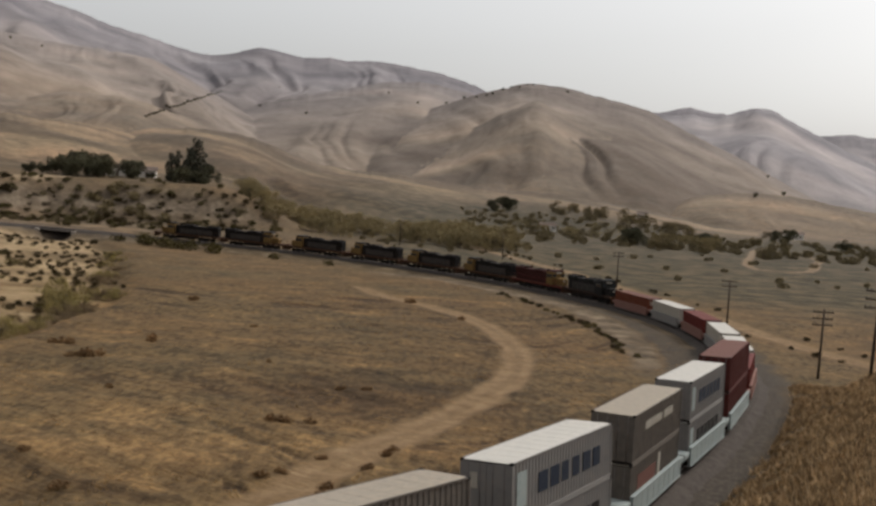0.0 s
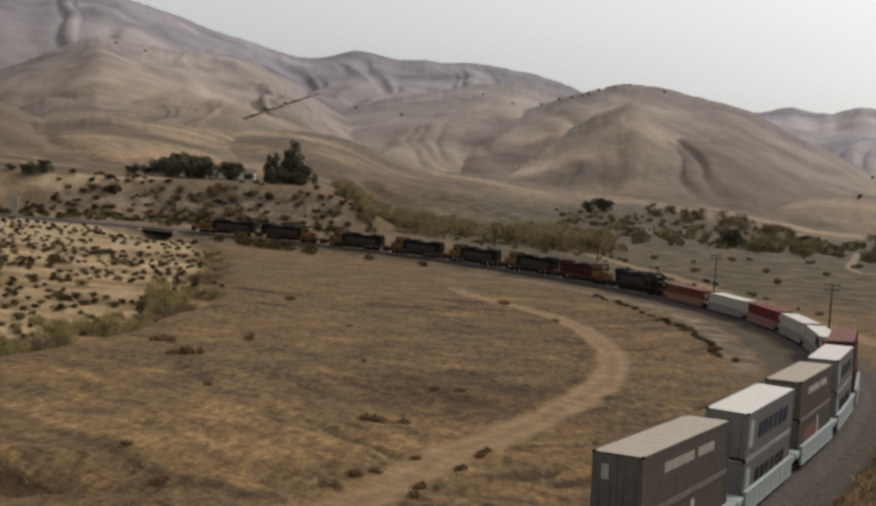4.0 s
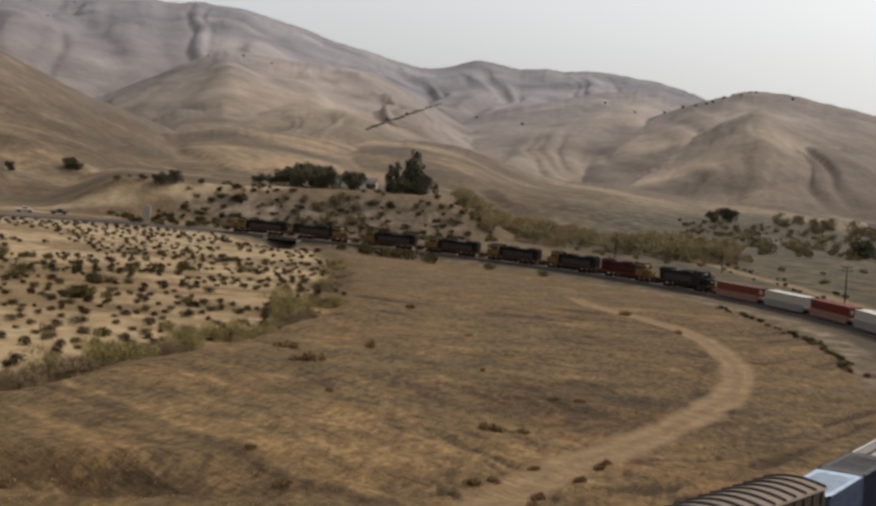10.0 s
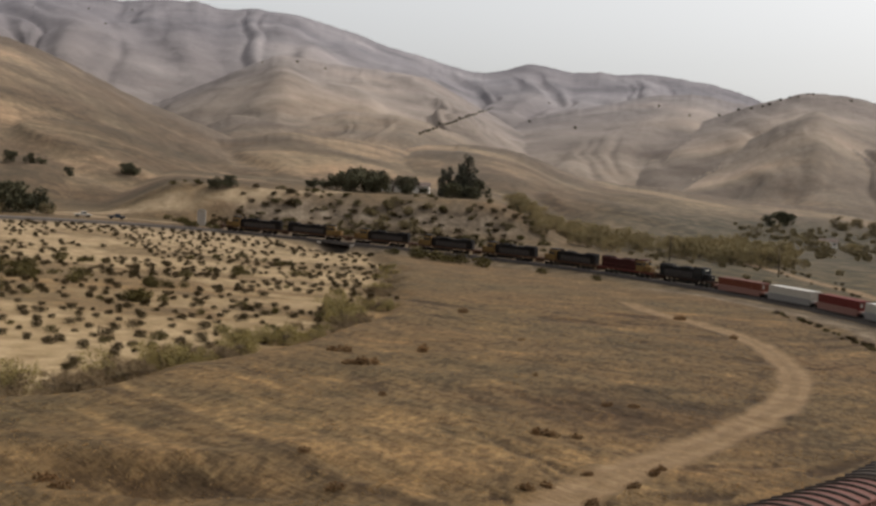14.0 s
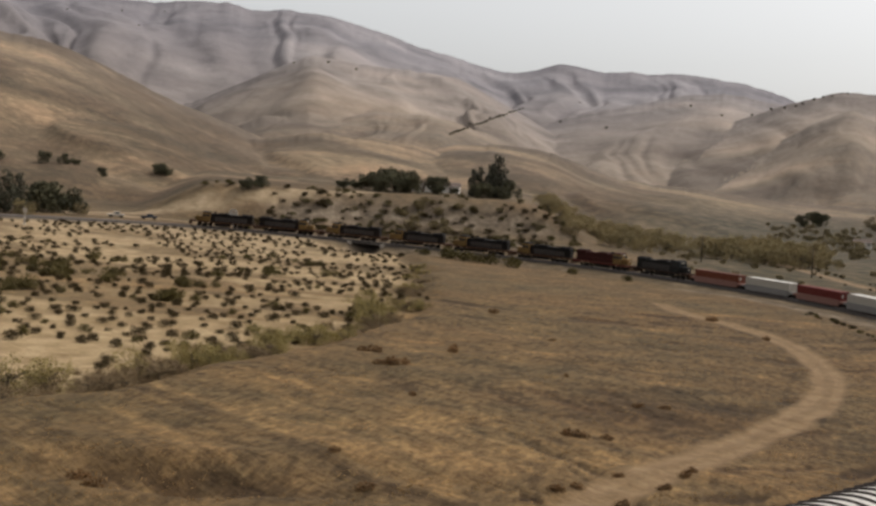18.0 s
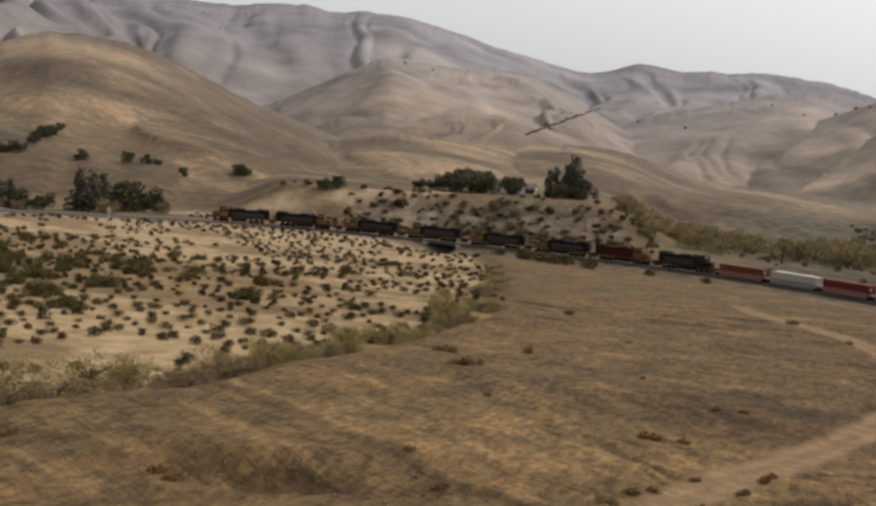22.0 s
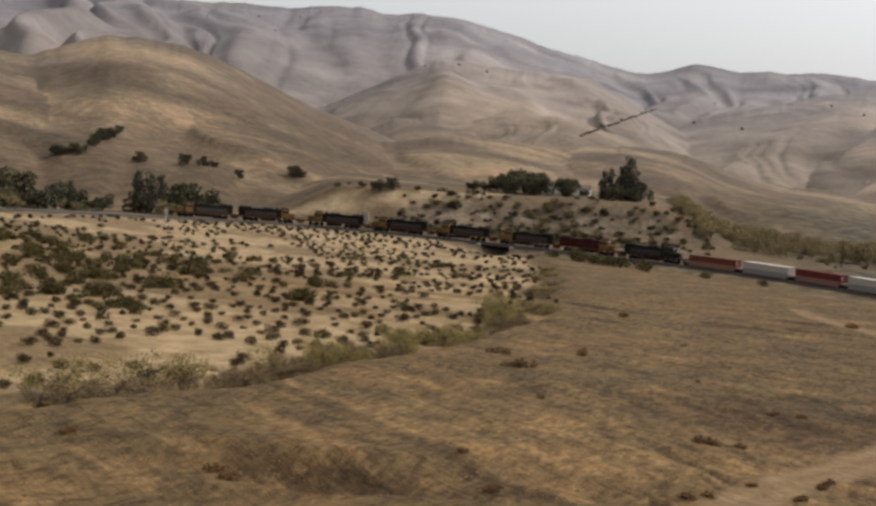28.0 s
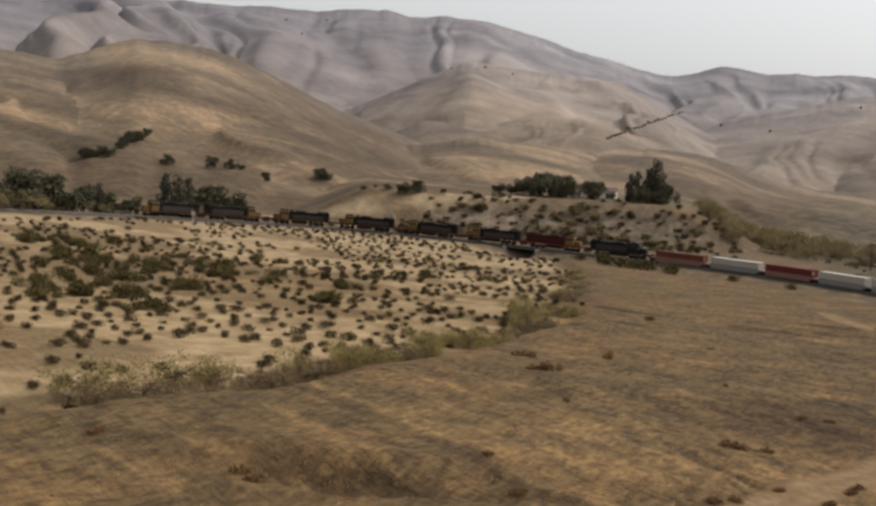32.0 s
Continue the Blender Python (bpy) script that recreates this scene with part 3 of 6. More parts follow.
def ground_material():
    m = bpy.data.materials.new("dry_ground")
    m.use_nodes = True
    n, l = m.node_tree.nodes, m.node_tree.links
    b = n["Principled BSDF"]
    b.inputs["Roughness"].default_value = 0.95
    b.inputs["Specular IOR Level"].default_value = 0.1
    geo = n.new("ShaderNodeNewGeometry")
    att = n.new("ShaderNodeAttribute")
    att.attribute_name = "zone"
    sep = n.new("ShaderNodeSeparateColor")
    l.new(att.outputs["Color"], sep.inputs[0])

    def noise_tex(scale, detail=5, stretch=(1, 1, 1), rough=0.55, rot=0.0):
        turn = n.new("ShaderNodeMapping")
        turn.inputs["Rotation"].default_value = (0, 0, rot)
        l.new(geo.outputs["Position"], turn.inputs["Vector"])
        mp = n.new("ShaderNodeMapping")
        mp.inputs["Scale"].default_value = stretch
        l.new(turn.outputs[0], mp.inputs["Vector"])
        t = n.new("ShaderNodeTexNoise")
        t.inputs["Scale"].default_value, t.inputs["Detail"].default_value, t.inputs["Roughness"].default_value = scale, detail, rough
        l.new(mp.outputs[0], t.inputs["Vector"])
        return t.outputs[0]

    def ramp(fac, *stops):
        r = n.new("ShaderNodeValToRGB")
        r.color_ramp.elements[0].position, r.color_ramp.elements[0].color = stops[0][0], (*stops[0][1], 1)
        r.color_ramp.elements[1].position, r.color_ramp.elements[1].color = stops[-1][0], (*stops[-1][1], 1)
        for p, c in stops[1:-1]:
            r.color_ramp.elements.new(p).color = (*c, 1)
        l.new(fac, r.inputs[0])
        return r.outputs[0]

    def mix(fac, a, c, mode="MIX"):
        x = n.new("ShaderNodeMix")
        x.data_type, x.blend_type = "RGBA", mode
        if isinstance(fac, float):
            x.inputs["Factor"].default_value = fac
        else:
            l.new(fac, x.inputs["Factor"])
        l.new(a, x.inputs["A"])
        l.new(c, x.inputs["B"])
        return x.outputs["Result"]

    big = noise_tex(0.02, 5)
    mid = noise_tex(0.16, 6)
    clod = noise_tex(1.5, 6, (1.0, 0.4, 1), 0.7)
    lines = noise_tex(0.42, 6, (0.24, 1.0, 1), 0.65, 0.62)
    lines2 = noise_tex(1.1, 6, (1.0, 0.45, 1), 0.7)
    fine = noise_tex(2.2, 6, (1, 1, 1), 0.7)
    cov = n.new("ShaderNodeAttribute")
    cov.attribute_name = "cover"
    cs = n.new("ShaderNodeSeparateColor")
    l.new(cov.outputs["Color"], cs.inputs[0])

    def span(value, a, c):
        r = n.new("ShaderNodeMapRange")
        r.inputs["From Min"].default_value, r.inputs["From Max"].default_value = a, c
        l.new(value, r.inputs["Value"])
        return r.outputs[0]

    def plain(c):
        q = n.new("ShaderNodeRGB")
        q.outputs[0].default_value = (*c, 1)
        return q.outputs[0]
    grass = ramp(lines, (0.36, (0.08, 0.054, 0.031)), (0.5, (0.13, 0.087, 0.047)), (0.64, (0.225, 0.156, 0.086)))
    grass2 = ramp(lines2, (0.36, (0.08, 0.056, 0.034)), (0.5, (0.13, 0.088, 0.049)), (0.66, (0.22, 0.152, 0.086)))
    grass = mix(0.6, grass, grass2)
    patch = ramp(mid, (0.34, (0.075, 0.058, 0.033)), (0.5, (0.13, 0.09, 0.047)), (0.64, (0.23, 0.155, 0.077)))
    base = mix(0.4, grass, patch)
    clods = ramp(clod, (0.36, (0.55, 0.52, 0.5)), (0.5, (0.98, 0.97, 0.97)), (0.64, (1.42, 1.4, 1.36)))
    base = mix(cs.outputs["Red"], base, mix(1.0, base, clods, "MULTIPLY"))
    # grazing terraces in patches: long cuts painted dark as shade, lips painted pale
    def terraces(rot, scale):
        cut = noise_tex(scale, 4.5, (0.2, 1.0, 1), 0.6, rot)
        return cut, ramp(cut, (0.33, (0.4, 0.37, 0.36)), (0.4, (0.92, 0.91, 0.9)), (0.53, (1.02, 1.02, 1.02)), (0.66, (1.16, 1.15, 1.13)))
    cut, cut_shade = terraces(0.56, 1.15)
    cut2, cut_shade2 = terraces(-0.25, 1.0)
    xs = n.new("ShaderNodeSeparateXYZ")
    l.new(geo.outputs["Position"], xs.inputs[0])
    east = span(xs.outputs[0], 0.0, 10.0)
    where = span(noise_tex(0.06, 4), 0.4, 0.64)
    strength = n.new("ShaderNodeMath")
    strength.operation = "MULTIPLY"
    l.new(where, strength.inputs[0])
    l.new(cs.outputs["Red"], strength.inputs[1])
    base = mix(strength.outputs[0], base, mix(1.0, base, mix(east, cut_shade, cut_shade2), "MULTIPLY"))
    tone = ramp(big, (0.35, (0.86, 0.9, 0.88)), (0.65, (1.14, 1.05, 0.96)))
    base = mix(1.0, base, tone, "MULTIPLY")
    # ripe and dull grass, with the shade painted into the same mask
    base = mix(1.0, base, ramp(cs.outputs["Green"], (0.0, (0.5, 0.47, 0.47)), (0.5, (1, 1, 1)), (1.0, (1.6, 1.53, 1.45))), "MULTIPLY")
    base = mix(cov.outputs["Alpha"], base, ramp(mid, (0.34, (0.045, 0.038, 0.022)), (0.5, (0.082, 0.064, 0.036)), (0.66, (0.145, 0.106, 0.06))))
    base = mix(cs.outputs["Blue"], base, ramp(noise_tex(0.22, 6, (1, 1, 0.5), 0.65), (0.36, (0.07, 0.052, 0.035)), (0.5, (0.148, 0.11, 0.074)), (0.66, (0.26, 0.202, 0.142))))
    speck = ramp(fine, (0.3, (0.7, 0.68, 0.65)), (0.55, (0.93, 0.92, 0.88)), (0.75, (1.15, 1.12, 1.04)))
    trails = noise_tex(0.05, 5, (0.3, 0.3, 1.0), 0.6)
    trail = ramp(trails, (0.38, (0.86, 0.87, 0.88)), (0.5, (1, 1, 1)), (0.64, (1.14, 1.12, 1.08)))
    # hills go tan, then grey-lilac with distance: haze painted into the colour
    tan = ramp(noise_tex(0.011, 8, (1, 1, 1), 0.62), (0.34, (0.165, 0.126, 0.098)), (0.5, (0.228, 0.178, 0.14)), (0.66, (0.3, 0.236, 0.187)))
    haze_tint = ramp(noise_tex(0.006, 9, (1, 1, 1), 0.66), (0.34, (0.195, 0.18, 0.195)), (0.5, (0.262, 0.238, 0.25)), (0.66, (0.33, 0.297, 0.302)))
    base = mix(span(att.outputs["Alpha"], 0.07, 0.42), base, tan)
    base = mix(span(att.outputs["Alpha"], 0.38, 0.85), base, haze_tint)
    folded = ramp(att.outputs["Alpha"], (0.0, (0, 0, 0)), (0.08, (1, 1, 1)), (0.2, (0.6, 0.6, 0.6)), (0.32, (0, 0, 0)))
    base = mix(folded, base, mix(1.0, base, trail, "MULTIPLY"))
    banded = ramp(cs.outputs["Green"], (0.0, (0.62, 0.6, 0.62)), (0.5, (1, 1, 1)), (1.0, (1.5, 1.42, 1.3)))
    base = mix(span(att.outputs["Alpha"], 0.05, 0.3), base, mix(1.0, base, banded, "MULTIPLY"))
    sandc = ramp(noise_tex(0.3, 6), (0.3, (0.23, 0.157, 0.085)), (0.5, (0.35, 0.252, 0.145)), (0.7, (0.47, 0.353, 0.217)))
    base = mix(sep.outputs["Red"], base, sandc)
    roadc = ramp(noise_tex(0.5, 5), (0.3, (0.195, 0.127, 0.07)), (0.7, (0.285, 0.195, 0.115)))
    base = mix(sep.outputs["Green"], base, roadc)
    grav = ramp(noise_tex(3.0, 4), (0.3, (0.042, 0.035, 0.029)), (0.7, (0.11, 0.091, 0.075)))
    base = mix(sep.outputs["Blue"], base, grav)
    base = mix(cs.outputs["Red"], base, mix(1.0, base, speck, "MULTIPLY"))
    # saturation falls from the near field to the far ground
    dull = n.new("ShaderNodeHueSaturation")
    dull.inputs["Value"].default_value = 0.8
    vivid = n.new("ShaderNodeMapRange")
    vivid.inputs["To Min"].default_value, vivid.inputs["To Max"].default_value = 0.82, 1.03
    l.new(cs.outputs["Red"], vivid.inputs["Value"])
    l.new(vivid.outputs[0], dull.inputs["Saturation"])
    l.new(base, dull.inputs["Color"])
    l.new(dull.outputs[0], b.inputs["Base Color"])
    bp = n.new("ShaderNodeBump")
    bp.inputs["Strength"].default_value, bp.inputs["Distance"].default_value = 0.5, 0.5
    l.new(cut, bp.inputs["Height"])
    bp2 = n.new("ShaderNodeBump")
    bp2.inputs["Strength"].default_value, bp2.inputs["Distance"].default_value = 0.6, 0.1
    l.new(fine, bp2.inputs["Height"])
    l.new(bp.outputs[0], bp2.inputs["Normal"])
    folds = n.new("ShaderNodeBump")
    folds.inputs["Distance"].default_value = 9.0
    half = n.new("ShaderNodeMath")
    half.operation = "MULTIPLY"
    half.inputs[1].default_value = 0.6
    l.new(span(att.outputs["Alpha"], 0.02, 0.3), half.inputs[0])
    l.new(half.outputs[0], folds.inputs["Strength"])
    l.new(noise_tex(0.02, 7, (1, 1, 0.4), 0.65), folds.inputs["Height"])
    l.new(bp2.outputs[0], folds.inputs["Normal"])
    l.new(folds.outputs[0], b.inputs["Normal"])
    return m


ground = terrain()


# ---- mesh helpers ----
def part(name, bm, material, parent, label=""):
    me = bpy.data.meshes.new(name)
    bm.to_mesh(me)
    bm.free()
    for mm in material if isinstance(material, (list, tuple)) else [material]:
        me.materials.append(mm)
    ob = new(name, me)
    if parent:
        ob.parent = parent
    return tagged(ob, label)


def box(bm, x0, x1, y0, y1, z0, z1, bevel=0.0, taper=0.0, mi=0):
    """A box between limits, its edges bevelled, its top narrowed by taper."""
    tx, ty = taper * (x1 - x0) / 2, taper * (y1 - y0) / 2
    co = [(x0, y0, z0), (x1, y0, z0), (x1, y1, z0), (x0, y1, z0), (x0 + tx, y0 + ty, z1), (x1 - tx, y0 + ty, z1), (x1 - tx, y1 - ty, z1), (x0 + tx, y1 - ty, z1)]
    v = [bm.verts.new(c) for c in co]
    fs = [bm.faces.new([v[i] for i in q]) for q in ((3, 2, 1, 0), (4, 5, 6, 7), (0, 1, 5, 4), (1, 2, 6, 5), (2, 3, 7, 6), (3, 0, 4, 7))]
    for f in fs:
        f.material_index = mi
    if bevel:
        es = {e for f in fs for e in f.edges}
        bmesh.ops.bevel(bm, geom=list(es), offset=bevel, segments=1, affect="EDGES")
    return bm


def tube(bm, a, b, r0, r1=None, n=8, caps=True):
    """A round bar from a to b."""
    a, b = Vector(a), Vector(b)
    r1 = r0 if r1 is None else r1
    q = (b - a).to_track_quat("Z", "Y")
    ra = [bm.verts.new(a + q @ Vector((r0 * math.cos(2 * math.pi * k / n), r0 * math.sin(2 * math.pi * k / n), 0))) for k in range(n)]
    rb = [bm.verts.new(b + q @ Vector((r1 * math.cos(2 * math.pi * k / n), r1 * math.sin(2 * math.pi * k / n), 0))) for k in range(n)]
    for k in range(n):
        bm.faces.new((ra[k], ra[(k + 1) % n], rb[(k + 1) % n], rb[k])).smooth = True
    if caps:
        bm.faces.new(ra[::-1])
        bm.faces.new(rb)
    return bm


def B():
    return bmesh.new()


def empty(name, label, category, group="", kind=""):
    return tagged(new(name), label, category, group, kind)


# ---- railway ----
def railway():
    s_end = 760
    for k, side in enumerate((-0.7175, 0.7175)):
        bm = B()
        ring = []
        for s in np.arange(0, s_end, 3.0):
            row = []
            for du, dz in ((-0.07, -0.17), (-0.035, 0), (0.035, 0), (0.07, -0.17)):
                row.append(bm.verts.new(on_track(s, side + du, dz)))
            ring.append(row)
        for a, b in zip(ring[:-1], ring[1:]):
            for q in range(3):
                bm.faces.new((a[q], a[q + 1], b[q + 1], b[q]))
        tagged(part("rail", bm, M_STEEL, None), "worn steel rail spiked to wooden ties", "rail", "rails", "structure")
    bm = B()
    prof = ((-2.9, -0.75), (-1.7, -0.2), (-1.3, -0.16), (1.3, -0.16), (1.7, -0.2), (2.9, -0.75))
    ring = []
    rng = random.Random(4)
    for s in np.arange(0, s_end, 1.5):
        ring.append([bm.verts.new(on_track(s, a + (rng.uniform(-0.25, 0.25) if abs(a) > 2 else 0), z + rng.uniform(-0.03, 0.03))) for a, z in prof])
    for a, b in zip(ring[:-1], ring[1:]):
        for q in range(5):
            bm.faces.new((a[q], a[q + 1], b[q + 1], b[q]))
    tagged(part("ballast", bm, M_BALLAST, None), "grey crushed-stone ballast under the track", "ballast", kind="structure")


railway()

NOSE_S = float(ARC[np.argmin(np.hypot(LINE[:, 0] - 37.2, LINE[:, 1] - 181))]) + 182.3
SPEED = 4.63
MOVERS = []


def ride(thing, back, length, local=None):
    """Note that thing rides with its middle this far behind the leading nose."""
    MOVERS.append((thing, back, length, local or Matrix()))
    return thing


def car_pose(s, length):
    h = length * 0.36
    a, b = np.array(on_track(s - h)), np.array(on_track(s + h))
    m, d = (a + b) / 2, b - a
    t0, t1 = np.array(on_track(s + h)) - np.array(on_track(s)), np.array(on_track(s)) - np.array(on_track(s - h))
    bend = math.atan2(t1[0] * t0[1] - t1[1] * t0[0], t1[0] * t0[0] + t1[1] * t0[1]) / h
    lean = max(-3.5, min(3.5, 350 * bend))
    return pose(*m, 0, 0, math.degrees(math.atan2(d[1], d[0]))) @ pose(0, 0, 0, 0, -math.degrees(math.atan2(d[2], math.hypot(d[0], d[1]))), 0) @ pose(0, 0, 0, -lean, 0, 0)


def truck(parent, x, axles=2, gauge=0.95, r=0.46):
    """A truck with its wheels at x under parent."""
    span = 0.88 if axles == 2 else 1.7
    bm = B()
    for sd in (-1, 1):
        box(bm, x - span - 0.35, x + span + 0.35, sd * gauge - 0.09, sd * gauge + 0.09, r - 0.08, r + 0.2, 0.03)
        box(bm, x - span * 0.45, x + span * 0.45, sd * gauge - 0.1, sd * gauge + 0.1, r - 0.3, r - 0.06, 0.03)
    box(bm, x - 0.25, x + 0.25, -gauge, gauge, r - 0.05, r + 0.3, 0.03)
    t = part("truck", bm, M_BLACK, parent)
    xs = (-span, span) if axles == 2 else (-span, 0, span)
    for dx in xs:
        bm = B()
        for sd in (-0.7175, 0.7175):
            tube(bm, (x + dx, sd - 0.07, r), (x + dx, sd + 0.07, r), r, r, 14)
        tube(bm, (x + dx, -0.7, r), (x + dx, 0.7, r), 0.09, n=6)
        part("wheelset", bm, M_BLACK, t)
    return t


LOCO_L = 20.0


def locomotive(hood_mat, nose_mat, stripe_mat, label, reverse=False, flared=True):
    """A road diesel: x runs forward, the cab near the front."""
    e = empty("locomotive", label, "locomotive", "locomotives of the train")
    L = LOCO_L
    k = -1 if reverse else 1

    def X(x0, x1):
        return (x0, x1) if k > 0 else (-x1, -x0)
    bm = B()
    box(bm, -L / 2 + 0.5, L / 2 - 0.5, -1.5, 1.5, 1.15, 1.55, 0.05)
    box(bm, -L / 2 + 0.35, -L / 2 + 0.6, -1.45, 1.45, 0.35, 1.7, 0.04)
    box(bm, L / 2 - 0.6, L / 2 - 0.35, -1.45, 1.45, 0.35, 1.7, 0.04)
    part("frame", bm, M_LOCO_SILL, e)
    for sd in (-1, 1):
        part("sill_stripe", box(B(), -L / 2 + 0.7, L / 2 - 0.7, sd * 1.5 - 0.02, sd * 1.5 + 0.02, 1.25, 1.52, 0.01), stripe_mat, e)
    # long hood
    x0, x1 = X(-L / 2 + 1.1, 3.6)
    bm = B()
    box(bm, x0, x1, -0.88, 0.88, 1.55, 3.85, 0.07)
    part("long_hood", bm, hood_mat, e)
    for i in range(10):
        dx0 = -L / 2 + 2.9 + i * 0.95
        a, b = X(dx0, dx0 + 0.8)
        for sd in (-1, 1):
            part("hood_door", box(B(), a, b, sd * 0.895 - 0.02, sd * 0.895 + 0.02, 1.75, 3.0, 0.015), M_LOCO_SIDE if hood_mat != M_LOCO_RED else M_LOCO_RED, e)
    a, b = X(-L / 2 + 1.3, -L / 2 + 4.6)
    bm = B()
    box(bm, a, b, -1.25 if flared else -0.95, 1.25 if flared else 0.95, 3.25, 4.15, 0.12, 0.06)
    part("radiator", bm, hood_mat, e)
    for i in range(3):
        c = (-L / 2 + 1.8 + i * 1.15) * k
        bm = tube(B(), (c, 0, 4.12), (c, 0, 4.3), 0.5, 0.5, 16)
        part("cooling_fan", bm, M_BLACK, e)
    c = -0.4 * k
    part("dynamic_brake_blister", box(B(), *X(-1.8, 1.4), -1.05, 1.05, 3.45, 4.12, 0.15), hood_mat, e)
    for cx in (-1.0, 0.4):
        part("cooling_fan", tube(B(), (cx * k, 0, 4.1), (cx * k, 0, 4.25), 0.48, 0.48, 16), M_BLACK, e)
    part("exhaust_stack", box(B(), *X(2.0, 2.7), -0.18, 0.18, 3.8, 4.4, 0.03), M_BLACK, e)
    # cab
    a, b = X(3.6, 5.9)
    cab = part("cab", box(B(), a, b, -1.5, 1.5, 1.55, 4.05, 0.1, 0.02), nose_mat, e)
    bm = B()
    box(bm, a - 0.1, b + 0.1, -1.35, 1.35, 4.02, 4.4, 0.16, 0.12)
    part("cab_roof", bm, hood_mat, cab)
    for sd in (-1, 1):
        for j in range(2):
            p, q = X(3.85 + j * 1.0, 4.7 + j * 1.0)
            part("cab_window", box(B(), p, q, sd * 1.505 - 0.02, sd * 1.505 + 0.02, 2.95, 3.6, 0.015), M_GLASS, cab)
    f0, f1 = X(5.88, 5.93)
    for sd in (-1, 1):
        part("windshield", box(B(), f0, f1, sd * 0.95 - 0.4, sd * 0.95 + 0.4, 3.05, 3.65, 0.01), M_GLASS, cab)
    a, b = X(5.9, 7.9)
    nose = part("nose", box(B(), a, b, -0.85, 0.85, 1.55, 2.95, 0.14, 0.04), nose_mat, e)
    hx = 7.93 * k
    part("headlight", tube(B(), (hx - 0.06, 0, 2.45), (hx + 0.06, 0, 2.45), 0.17, 0.17, 10), M_WHITE, nose)
    part("number_board", box(B(), *X(5.93, 5.99), -0.55, 0.55, 3.75, 4.0, 0.02), M_WHITE, cab)
    # tank, trucks, couplers, rails, steps
    part("fuel_tank", box(B(), -2.3, 2.3, -1.35, 1.35, 0.35, 1.15, 0.22), M_BLACK, e)
    for tx in (-5.3, 5.3):
        truck(e, tx, 3, 1.02, 0.5)
    for sx in (-1, 1):
        part("coupler", box(B(), min(sx * (L / 2 - 0.5), sx * (L / 2 + 0.05)), max(sx * (L / 2 - 0.5), sx * (L / 2 + 0.05)), -0.16, 0.16, 0.72, 1.02, 0.04), M_BLACK, e)
        for sd in (-1, 1):
            for st in range(3):
                part("step", box(B(), min(sx * (L / 2 - 1.25), sx * (L / 2 - 0.75)), max(sx * (L / 2 - 1.25), sx * (L / 2 - 0.75)), sd * 1.38 - 0.14, sd * 1.38 + 0.14, 0.45 + st * 0.33, 0.5 + st * 0.33), stripe_mat, e)
    for sd in (-1, 1):
        bm = B()
        tube(bm, (-L / 2 + 0.8, sd * 1.42, 2.55), (L / 2 - 0.8, sd * 1.42, 2.55), 0.03, n=5)
        for i in range(10):
            px = -L / 2 + 0.8 + i * (L - 1.6) / 9
            tube(bm, (px, sd * 1.42, 1.55), (px, sd * 1.42, 2.55), 0.025, n=5)
        part("handrail", bm, stripe_mat, e)
    return e


M_ROOF_BLUE = mat("roof_white_blue", (0.36, 0.42, 0.5), 0.6, dirt=(0.14, 0.2, 0.3), dirt_amt=0.8, scale=1.2)
M_DARKBOX = mat("boxcar_black_brown", (0.045, 0.036, 0.03), 0.75, dirt=(0.12, 0.09, 0.07), dirt_amt=0.5)


